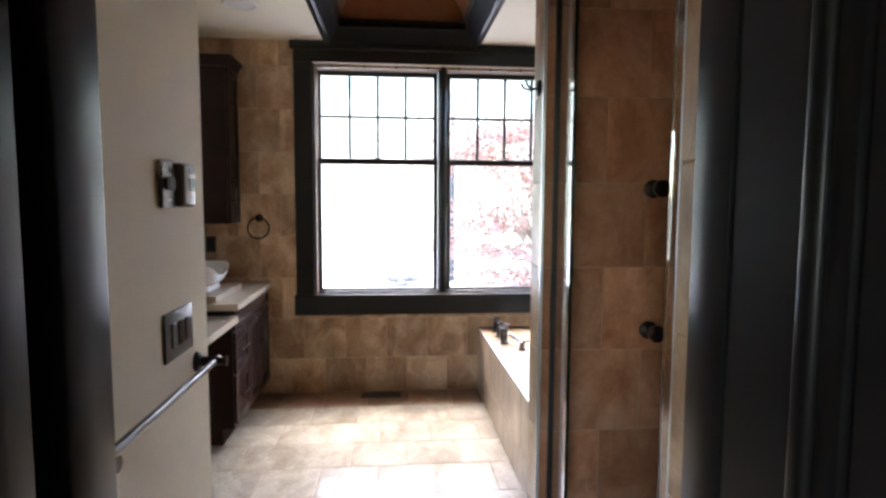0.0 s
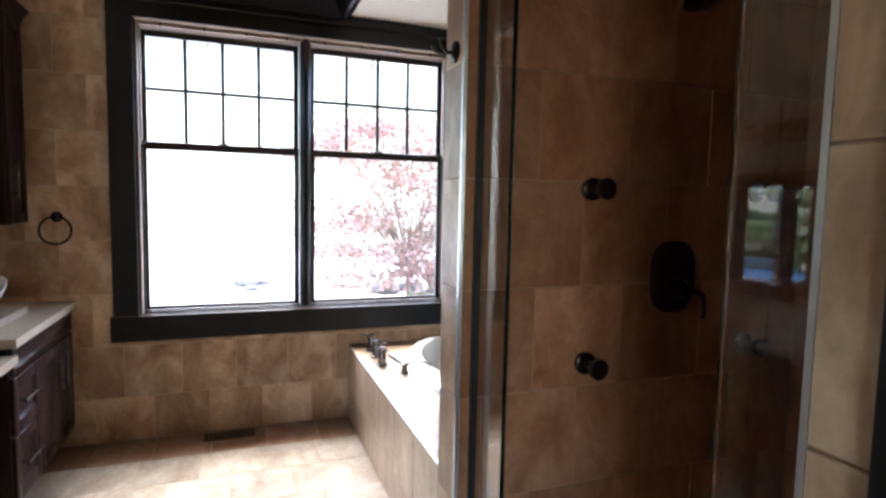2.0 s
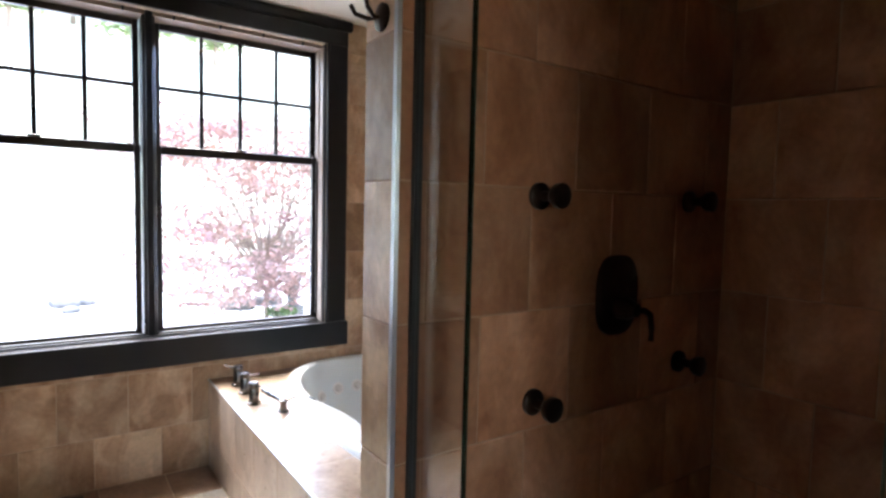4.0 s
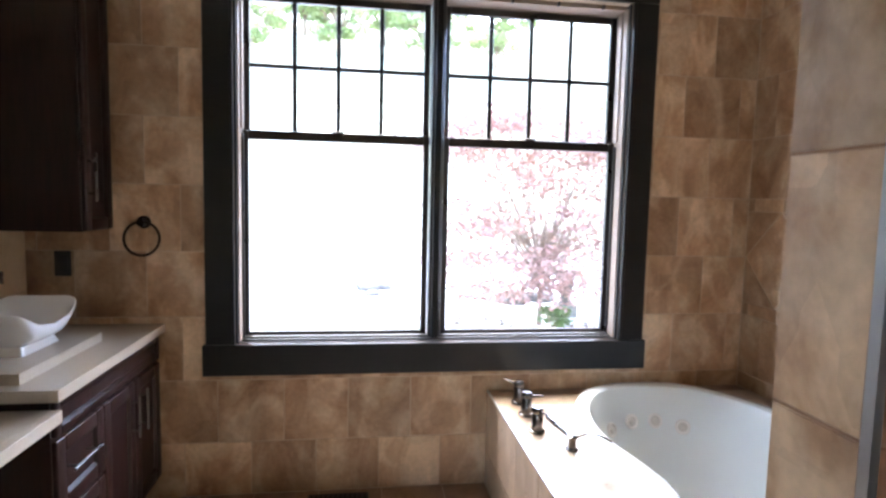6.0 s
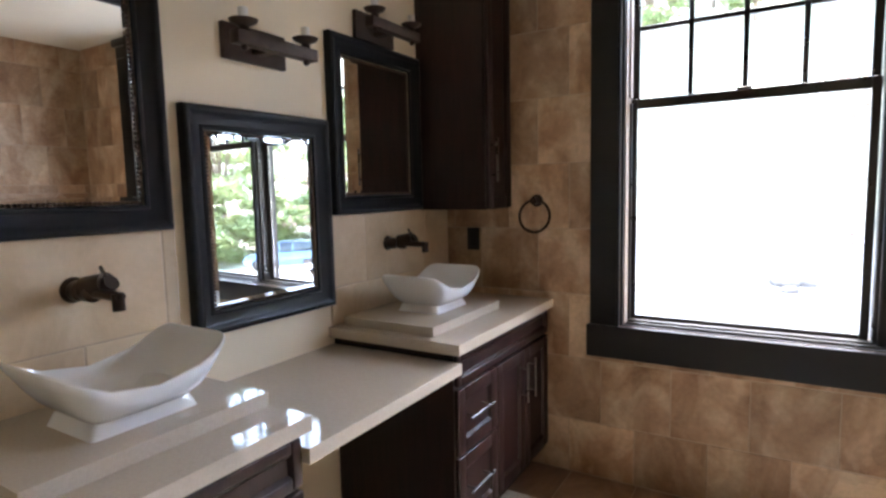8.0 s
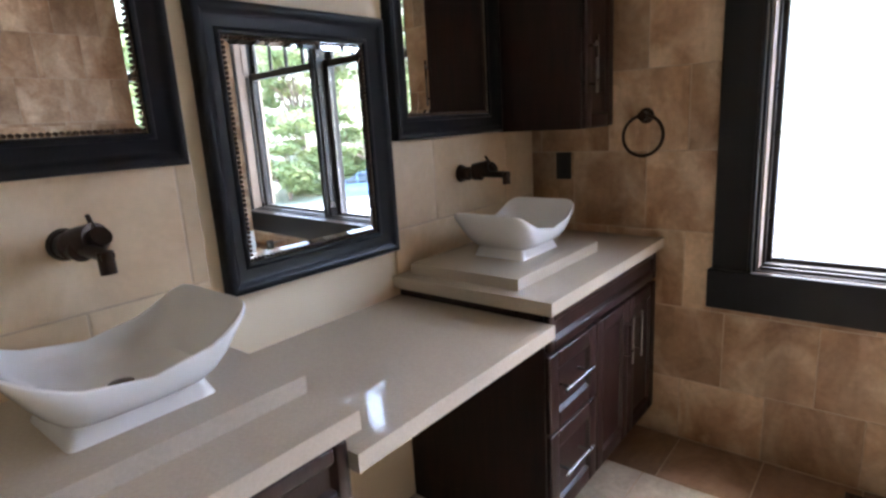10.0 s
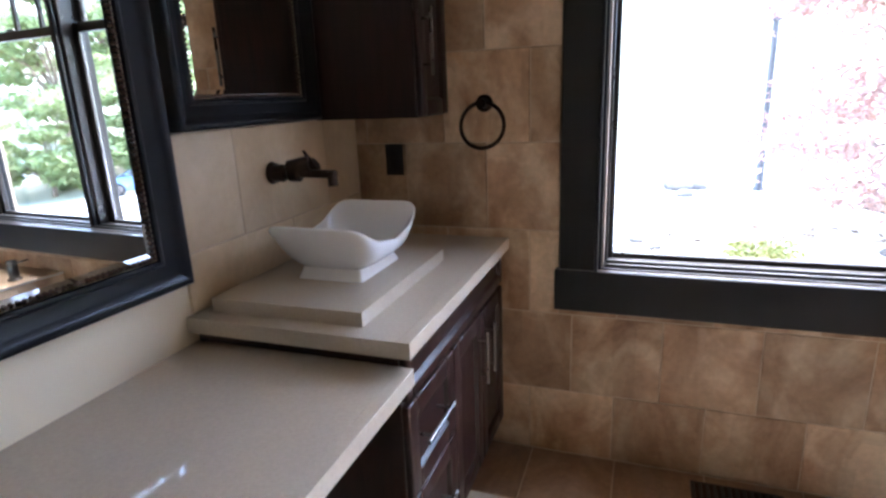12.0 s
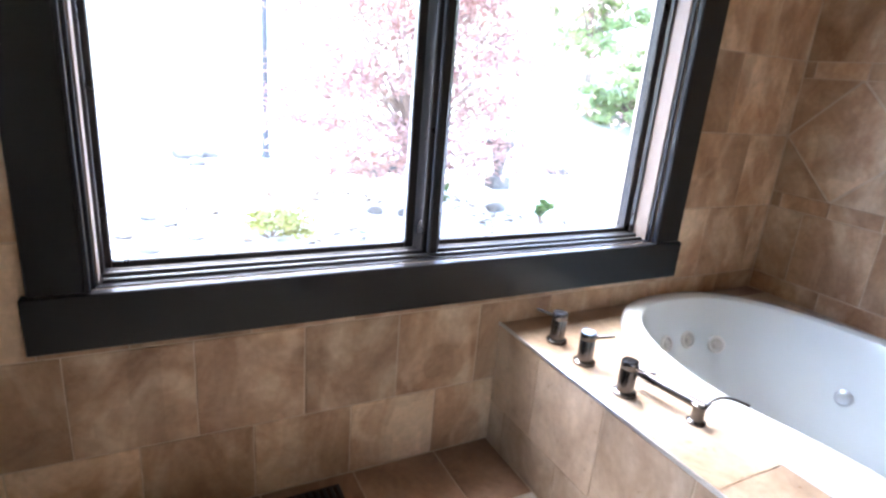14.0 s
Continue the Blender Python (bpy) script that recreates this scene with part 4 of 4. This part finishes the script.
def foliage(rng, count, centre, radii, size, lobes):
    """Many small two-faced leaves gathered round lobes, with gaps between them."""
    bm = bmesh.new()
    for k in range(count):
        lc, lr = lobes[rng.randrange(len(lobes))]
        d = Vector((rng.gauss(0, 1), rng.gauss(0, 1), rng.gauss(0, 1))).normalized() * (rng.random() ** 0.45)
        p = Vector((centre[0] + lc[0] * radii[0] + d.x * lr * radii[0], centre[1] + lc[1] * radii[1] + d.y * lr * radii[1], centre[2] + lc[2] * radii[2] + d.z * lr * radii[2] * 0.42))
        q = Euler((rng.uniform(-0.9, 0.9), rng.uniform(-0.9, 0.9), rng.uniform(0, 6.3))).to_matrix()
        sz = size * rng.uniform(0.6, 1.3)
        v = [bm.verts.new(p + q @ Vector(c)) for c in ((-sz, 0, 0), (0, -sz * 0.5, sz * 0.12), (sz, 0, 0), (0, sz * 0.5, sz * 0.12))]
        bm.faces.new(v)
    return bm


def limb_tree(name, label, at, height, radii, crown_z, leaf, count, size, seed, lobes_n, trunk_r):
    rng = random.Random(seed)
    t = thing(name, label, "tree", at)
    lobes = [((rng.uniform(-0.7, 0.7), rng.uniform(-0.7, 0.7), rng.uniform(-0.8, 0.9)), rng.uniform(0.2, 0.42)) for _ in range(lobes_n)]
    lobes = [((a * math.sqrt(max(0.15, 1 - c * c * 0.8)), b * math.sqrt(max(0.15, 1 - c * c * 0.8)), c), r) for (a, b, c), r in lobes]
    bm = bmesh.new()
    base = Vector((0, 0, crown_z - radii[2] * 0.55))
    bm_cyl(bm, (0, 0, -0.05), base, trunk_r, trunk_r * 0.7, 10)
    for lc, lr in lobes:
        e = Vector((lc[0] * radii[0], lc[1] * radii[1], crown_z + lc[2] * radii[2]))
        m = base.lerp(e, 0.5) + Vector((rng.uniform(-0.1, 0.1), rng.uniform(-0.1, 0.1), 0.08 * radii[2]))
        bm_cyl(bm, base * rng.uniform(0.55, 1.0), m, trunk_r * 0.36, trunk_r * 0.2, 6)
        bm_cyl(bm, m, e, trunk_r * 0.2, trunk_r * 0.07, 5)
    part("trunk", bm, BARK, t)
    part("crown", foliage(rng, count, (0, 0, crown_z), radii, size, lobes), leaf, t, smooth=False)
    return t


for leaf in (RED_LEAF, GREEN_LEAF, LIME_LEAF):
    let_light_through(leaf, 0.3)
limb_tree("maple_tree", "small red-leaved ornamental maple in the yard", (2.3, 9.7, GZ), 3.0, (3.0, 2.2, 1.5), 1.75, RED_LEAF, 17000, 0.05, 4, 95, 0.045)
# Far-tree leaves lightened in colour, to look washed out by glare.
GLARE_LEAF = let_light_through(material("glare-washed tree leaf", (0.20, 0.265, 0.11), 0.6, color2=(0.34, 0.39, 0.19), scale=0.6))


def slope(x, y):
    r = math.hypot(x * 0.6, y - 6)
    return yard(x) + max(0, r - 22) ** 1.15 * 0.30 * (1 - 0.75 * min(1, max(0, r - 60) / 160)) - 0.5


big = limb_tree("tree", "broad green deciduous tree on the hillside", (26, 34, slope(26, 34)), 8.0, (4.2, 4.0, 4.2), 5.6, GLARE_LEAF, 4200, 0.27, 9, 30, 0.22)
tagged(big, group="hillside trees")
for x, y, rz in ((34, 26, 40), (20, 42, 100), (40, 34, 160), (30, 44, 70), (6, 58, 200), (-3, 60, 250), (-11, 57, 300), (13, 60, 20), (-20, 55, 85), (1.5, 64, 130), (-7, 66, 10), (45, 22, 33)):
    copy_thing(big, pose(x, y, slope(x, y), 0, 0, rz))

small = limb_tree("tree", "bushy green tree beyond the driveway", (27.5, 20.5, slope(27.5, 20.5)), 6.0, (3.3, 3.2, 2.7), 3.1, GLARE_LEAF, 4200, 0.22, 12, 30, 0.15)
tagged(small, group="driveway trees")
for x, y, rz in ((26.0, 23.8, 40), (24.5, 28.5, 110), (30.0, 17.0, 310)):
    copy_thing(small, pose(x, y, slope(x, y), 0, 0, rz))


def shrub(x, y, w, h, leaf, label, seed):
    rng = random.Random(seed)
    lobes = [((rng.uniform(-0.6, 0.6), rng.uniform(-0.6, 0.6), rng.uniform(-0.2, 0.6)), rng.uniform(0.35, 0.55)) for _ in range(9)]
    t = thing("shrub", label, "shrub", (x, y, GZ))
    bm = bmesh.new()
    for k in range(7):
        bm_cyl(bm, (0, 0, 0), (rng.uniform(-0.4, 0.4) * w, rng.uniform(-0.4, 0.4) * w, h * rng.uniform(0.4, 0.8)), 0.012, 0.004, 5)
    part("stems", bm, BARK, t)
    part("leaves", foliage(rng, 900, (0, 0, h * 0.5), (w / 2, w / 2, h * 0.55), 0.035, lobes), leaf, t, smooth=False)


shrub(2.36, 9.05, 0.6, 0.5, GREEN_LEAF, "rounded green shrub beside the maple", 21)
shrub(0.2, 8.35, 0.9, 0.28, LIME_LEAF, "low yellow-green shrub in the gravel", 22)
shrub(3.5, 8.25, 0.3, 0.35, GREEN_LEAF, "small green shrub in the yard", 23)
shrub(6.6, 13.5, 1.6, 0.7, GREEN_LEAF, "green hedge clump across the yard", 24)


def street_lamp(x, y):
    t = thing("street_lamp", "slim black lamp post with a lantern", "lamp post", (x, y, GZ))
    part("base", lathe([(0.10, 0.0), (0.10, 0.05), (0.075, 0.10), (0.07, 0.55), (0.05, 0.62)], 16), IRON_BLACK, t)
    part("pole", cyl((0, 0, 0.6), (0, 0, 3.85), 0.060, 0.048, 14), IRON_BLACK, t)
    part("bracket", torus(0.09, 0.015, Matrix.Translation((0, 0, 2.75)), 16, 6), IRON_BLACK, t)
    part("lantern", lathe([(0.05, 3.85), (0.10, 3.95), (0.16, 4.25), (0.17, 4.28)], 8), material("lantern glass", (0.25, 0.25, 0.24), 0.3), t)
    part("cap", lathe([(0.19, 4.28), (0.12, 4.38), (0.03, 4.46), (0.01, 4.52)], 8), IRON_BLACK, t)


street_lamp(1.0, 13.1)


def stone_urn(x, y):
    t = thing("stone_urn", "dark stone urn on a pedestal in the yard", "urn", (x, y, GZ), "yard urns")
    part("pedestal", box(-0.16, 0.16, -0.16, 0.16, 0, 0.22, 0.015, 2), ROCK, t)
    part("bowl", lathe([(0.12, 0.22), (0.08, 0.30), (0.10, 0.36), (0.14, 0.62), (0.24, 0.74), (0.25, 0.78), (0.20, 0.78), (0.16, 0.70)], 24), ROCK, t)


stone_urn(4.15, 10.35)
stone_urn(2.97, 10.4)
rng = random.Random(77)
for k, (x, y, r) in enumerate(((-0.3, 13.1, 0.26), (0.05, 13.2, 0.2), (-0.2, 12.4, 0.15), (-0.9, 9.2, 0.09), (-0.7, 8.9, 0.08), (-1.1, 8.6, 0.1), (-0.5, 8.4, 0.07), (-0.9, 8.1, 0.09), (1.6, 9.1, 0.1), (1.95, 8.9, 0.12), (3.3, 9.0, 0.14), (2.4, 11.6, 0.3), (3.0, 11.8, 0.28), (6.2, 11.45, 0.26), (-0.75, 7.6, 0.13))):
    bm = bmesh.new()
    bmesh.ops.create_icosphere(bm, subdivisions=2, radius=r)
    for v in bm.verts:
        v.co *= 1 + 0.35 * noise.noise(v.co * (2.2 / r) * 0.4 + Vector((k * 7.1, 0, 0)))
        v.co.z *= 0.55
    o = solid("rock", bm, ROCK, "weathered dark garden rock", "rock", "garden rocks")
    o.location = (x, y, GZ + 0.02 + r * 0.25)

bm = bmesh.new()
for k in range(2200):
    p = Vector((rng.uniform(-4.5, 4.5), rng.uniform(6.2, 12.5), GZ + 0.035))
    if noise.noise(p * 0.9) < 0.05:
        continue
    q = Euler((rng.uniform(-0.3, 0.3), rng.uniform(-0.3, 0.3), rng.uniform(0, 6.3))).to_matrix()
    sz = rng.uniform(0.03, 0.09)
    bm.faces.new([bm.verts.new(p + q @ Vector(c)) for c in ((-sz, 0, 0), (0, -sz * 0.5, 0.008), (sz, 0, 0), (0, sz * 0.5, 0.008))])
tagged(solid("leaf_litter", bm, material("dry leaf", (0.05, 0.035, 0.022), 0.8, color2=(0.14, 0.095, 0.05), scale=3), "dry brown leaves scattered over the gravel", "leaf litter", smooth=False), kind="stuff")


def car(x, y, turn):
    c = thing("car", "small blue hatchback parked in the yard", "car")

    def hull(stations, half):
        """Closed shape from side stations (x, low, high) with rounded shoulders."""
        bm = bmesh.new()
        rings = []
        for sx, lo, hi, w in stations:
            rings.append([bm.verts.new(v) for v in ((sx, -w * half, lo), (sx, -w * half, lo + (hi - lo) * 0.65), (sx, -w * half * 0.86, hi - 0.02), (sx, -w * half * 0.5, hi), (sx, w * half * 0.5, hi), (sx, w * half * 0.86, hi - 0.02), (sx, w * half, lo + (hi - lo) * 0.65), (sx, w * half, lo))])
        for p, q in zip(rings, rings[1:]):
            for k in range(8):
                bm.faces.new((p[k], p[(k + 1) % 8], q[(k + 1) % 8], q[k]))
        bm.faces.new(rings[0][::-1])
        bm.faces.new(rings[-1])
        return bm

    part("body", hull([(-2.05, 0.40, 0.72, 0.82), (-1.98, 0.26, 0.86, 0.94), (-1.4, 0.22, 0.95, 1.0), (-0.4, 0.22, 0.93, 1.0), (0.7, 0.22, 0.92, 1.0), (1.3, 0.22, 0.86, 0.98), (1.85, 0.26, 0.74, 0.9), (2.0, 0.36, 0.62, 0.78)], 0.86), CAR_PAINT, c)
    part("cabin_glass", hull([(-1.95, 0.86, 0.90, 0.84), (-1.55, 0.90, 1.38, 0.82), (-0.9, 0.90, 1.46, 0.84), (0.0, 0.90, 1.45, 0.84), (1.1, 0.88, 0.94, 0.84)], 0.84), CAR_GLASS, c, "tinted windows")
    part("roof", hull([(-1.62, 1.38, 1.42, 0.80), (-0.9, 1.44, 1.50, 0.80), (0.0, 1.43, 1.48, 0.80), (0.22, 1.36, 1.39, 0.80)], 0.82), CAR_PAINT, c)
    for s in (-1, 1):
        for px in (-0.55, 0.15):
            part("pillar", box(px - 0.04, px + 0.04, s * 0.69 - 0.02, s * 0.69 + 0.02, 0.92, 1.42), CAR_PAINT, c)
        part("headlight", box(1.72, 1.9, s * 0.56 - 0.14, s * 0.56 + 0.14, 0.58, 0.70, 0.03, 2), WHITE, c, "clear headlight")
        part("tail_light", box(-2.04, -1.94, s * 0.62 - 0.1, s * 0.62 + 0.1, 0.68, 0.86, 0.02, 2), RED_LEAF, c, "red tail light")
        part("mirror", box(0.72, 0.86, s * 0.92 - 0.07, s * 0.92 + 0.07, 0.94, 1.06, 0.03, 2), CAR_PAINT, c)
        for px in (-1.28, 1.25):
            wh = part("wheel", lathe([(0.20, -0.1), (0.30, -0.1), (0.31, -0.06), (0.31, 0.06), (0.30, 0.1), (0.20, 0.1)], 28, Matrix.Translation((px, s * 0.76, 0.31)) @ Matrix.Rotation(radians(90), 4, "X")), TYRE, c, "black tyre")
            part("rim", lathe([(0.20, -0.104), (0.17, -0.108), (0.06, -0.104), (0.02, -0.108), (0.02, 0.108), (0.06, 0.104), (0.17, 0.108), (0.20, 0.104)], 24, Matrix.Translation((px, s * 0.76, 0.31)) @ Matrix.Rotation(radians(90), 4, "X")), NICKEL, wh, "alloy rim")
    c.matrix_world = pose(x, y, yard(x) + 0.02, 0, 0, turn)


car(21.4, 21.3, -49.5)


# ---- stone pieces ----
P, J = 0.315, 0.003                               # tile pitch and half joint
tile_cache = {}


def tile_mesh(w, h, mat):
    """One stone tile in its own x-z plane, face towards -y, edges eased."""
    key = (round(w, 3), round(h, 3), mat.name)
    if key not in tile_cache:
        a, b, e, d = w / 2, h / 2, 0.002, 0.008
        e = min(e, a * 0.4, b * 0.4)
        v = [(-a, d, -b), (a, d, -b), (a, d, b), (-a, d, b), (-a, e, -b), (a, e, -b), (a, e, b), (-a, e, b), (-a + e, 0, -b + e), (a - e, 0, -b + e), (a - e, 0, b - e), (-a + e, 0, b - e)]
        f = [(8, 9, 10, 11)] + [(4 + k, 4 + (k + 1) % 4, 8 + (k + 1) % 4, 8 + k) for k in range(4)] + [(k, (k + 1) % 4, 4 + (k + 1) % 4, 4 + k) for k in range(4)]
        me = bpy.data.meshes.new("tile")
        me.from_pydata(v, [], f)
        me.materials.append(mat)
        tile_cache[key] = me
    return tile_cache[key]


def tiling(parent, place, areas, u_joint, v_joint, mat, pitch_u=P, pitch_v=P, shift=0.5):
    """Lays running-bond tiles over rectangles (u0, u1, v0, v1); place(u, v) gives a tile's pose."""
    done = 0
    for u0, u1, v0, v1 in areas:
        j = math.floor((v0 - v_joint) / pitch_v)
        while v_joint + j * pitch_v < v1 - 0.004:
            a, b = max(v0, v_joint + j * pitch_v), min(v1, v_joint + (j + 1) * pitch_v)
            off = u_joint + (shift * pitch_u if j % 2 else 0)
            i = math.floor((u0 - off) / pitch_u)
            while off + i * pitch_u < u1 - 0.004:
                p, q = max(u0, off + i * pitch_u), min(u1, off + (i + 1) * pitch_u)
                if q - p > 0.012 and b - a > 0.012:
                    ob = new("tile", tile_mesh(q - p - 2 * J * 0.6, b - a - 2 * J * 0.6, mat))
                    ob.parent = parent
                    ob.matrix_local = place((p + q) / 2, (a + b) / 2)
                    done += 1
                i += 1
            j += 1
    return done


south = lambda y: (lambda u, v: pose(u, y, v))                        # face towards -y
north = lambda y: (lambda u, v: pose(u, y, v, 0, 0, 180))             # face towards +y
east = lambda x: (lambda u, v: pose(x, u, v, 0, 0, 90))               # face towards +x
west = lambda x: (lambda u, v: pose(x, u, v, 0, 0, -90))              # face towards -x
upward = lambda z: (lambda u, v: pose(u, v, z, -90, 0, 0))            # face up

tiling(wall_north, south(W), [(XL, XR, 0, 0.585), (XL, -1.117, 0.585, ZC), (1.117, XR, 0.585, ZC), (-1.117, 1.117, 0.585, 0.610)], -0.752, 0.27 + 2 * P, STONE_WALL)
part("splash_bed", box(XL + 0.001, XL + 0.0085, 3.367, W, 0.872, 1.319), GROUT, wall_west)
part("splash_bed", box(XL + 0.001, XL + 0.0085, 1.692, 2.698, 0.872, 1.319), GROUT, wall_west)
tiling(wall_west, east(XL + 0.010), [(3.365, W, 0.87, 1.32), (1.69, 2.70, 0.87, 1.32)], 3.36, 0.87 - 0.16, STONE_SPLASH, 0.47, 0.315)
tiling(wall_east, west(XR), [(PY, W, TZ, 0.90), (PY, W, 1.53, ZC)], W, 0.27, STONE_WALL)
tiling(wall_east, west(XR), [(PY, W, 0.90, 0.968), (PY, W, 1.462, 1.53)], W - 0.045, 0.90, STONE_WALL, 0.21, 0.63, 0.0)


def cut_tile(points, mat):
    """A tile of any outline in the y-z plane, facing -x."""
    me = bpy.data.meshes.new("tile")
    n = len(points)
    v = [(0.008, p, q) for p, q in points] + [(0.0, p * 0.985, q * 0.985) for p, q in points]
    me.from_pydata(v, [], [tuple(range(n, 2 * n))] + [(k, (k + 1) % n, n + (k + 1) % n, n + k) for k in range(n)])
    me.materials.append(mat)
    return me


dd, gap = 0.247, 0.0035
diamond = cut_tile([(0, -dd + gap), (dd - gap, 0), (0, dd - gap), (-dd + gap, 0)], STONE_WALL)
lower = cut_tile([(-dd + 2.4 * gap, gap * 0.5), (dd - 2.4 * gap, gap * 0.5), (0, dd - 1.4 * gap)], STONE_WALL)
upper = cut_tile([(-dd + 2.4 * gap, -gap * 0.5), (0, -dd + 1.4 * gap), (dd - 2.4 * gap, -gap * 0.5)], STONE_WALL)
k = 0
while W - dd * (2 * k + 1) > PY + dd:
    y = W - dd * (2 * k + 1)
    for me, yy, zz in ((diamond, y, 1.215), (lower, y - dd, 0.968), (upper, y - dd, 1.462)):
        ob = new("tile", me)
        ob.parent = wall_east
        ob.location = (XR, yy, zz)
    k += 1
half_low = cut_tile([(-dd + 2.4 * gap, gap * 0.5), (-gap, gap * 0.5), (-gap, dd - 1.4 * gap)], STONE_WALL)
half_up = cut_tile([(-dd + 2.4 * gap, -gap * 0.5), (-gap, -dd + 1.4 * gap), (-gap, -gap * 0.5)], STONE_WALL)
for me, zz in ((half_low, 0.968), (half_up, 1.462)):
    ob = new("tile", me)
    ob.parent = wall_east
    ob.location = (XR, W, zz)
tiling(wall_shower, south(SY1), [(PX + 0.006, SX1, 0, ZC)], 0.396 + P / 2, 1.238, STONE_WALL_SHADED, 0.31, 0.312)
tiling(wall_shower, north(PY), [(PX, XR, TZ, ZC)], 0.396, 1.238, STONE_WALL, 0.31, 0.312)
tiling(wall_shower, west(PX), [(SY1 + 0.010, PY, 0, ZC)], 1.9, 1.238, STONE_WALL, 0.6, 0.312, 0.0)
tiling(wall_shower_side, west(SX1), [(SY0, SY1, 0, ZC)], SY1, 1.238, STONE_WALL_SHADED, 0.31, 0.312)
tiling(wall_entry, north(SY0 - 0.0), [(HX1 + 0.006, SX1, 0, ZC)], 0.396, 1.238, STONE_WALL_SHADED, 0.31, 0.312)
tiling(wall_entry, west(HX1 - 0.006), [(0.890, SY0 - 0.006, 0, ZC)], 0.7, 1.238, STONE_WALL, 0.6, 0.312, 0.0)
tiling(tub_deck, west(TX0), [(PY, W, 0, TZ - 0.008)], 4.05, TZ - 0.008 - P, STONE_DECK, P, P)
tiling(floor, upward(0.0), [(XL, TX0, W - 0.318, W)], -1.21, W - 0.318, STONE_BORDER, P, 0.4, 0.0)
tiling(floor, upward(0.0), [(XL, TX0, 1.0, W - 0.318), (HX0, HX1, 0.45, 1.0), (TX0, SX1, SY0, SY1)], -0.47, W - 0.318, STONE_FLOOR)

# deck top with the tub's oval left open
bm = bmesh.new()
n = 96
inner, outer = [], []
for k in range(n):
    a = 2 * math.pi * k / n
    c, d = math.cos(a), math.sin(a)
    x, y = 1.08 + math.copysign(abs(c) ** (2 / 2.6), c) * 0.525, 3.25 + math.copysign(abs(d) ** (2 / 2.6), d) * 1.005
    inner.append(bm.verts.new((x, y, TZ)))
    dx, dy = x - 1.08, y - 3.25
    f = min(((XR if dx > 0 else TX0 + 0.006) - 1.08) / dx if abs(dx) > 1e-6 else 1e9, ((W if dy > 0 else PY) - 3.25) / dy if abs(dy) > 1e-6 else 1e9)
    outer.append(bm.verts.new((1.08 + dx * f, 3.25 + dy * f, TZ)))
for k in range(n):
    bm.faces.new((inner[k], inner[(k + 1) % n], outer[(k + 1) % n], outer[k]))
for x, y in ((TX0 + 0.006, PY), (TX0 + 0.006, W), (XR, PY), (XR, W)):
    near = sorted(outer, key=lambda v: (v.co.x - x) ** 2 + (v.co.y - y) ** 2)[:2]
    bm.faces.new((bm.verts.new((x, y, TZ)), near[0], near[1]))
part("deck_bed", box(TX0 + 0.006, 0.50, PY, W, TZ - 0.012, TZ - 0.004), GROUT, tub_deck, smooth=False)
cuts = [PY, 2.53, 2.95, 3.37, 3.79, W - 0.09, W]
for ya, yb in zip(cuts, cuts[1:]):
    piece = bm.copy()
    for co, no in (((0, ya + 0.0015, 0), (0, -1, 0)), ((0, yb - 0.0015, 0), (0, 1, 0))):
        bmesh.ops.bisect_plane(piece, geom=piece.verts[:] + piece.edges[:] + piece.faces[:], plane_co=co, plane_no=no, clear_outer=True)
    part("tile", piece, STONE_BORDER if yb == W else STONE_DECK, tub_deck, smooth=False)
bm.free()
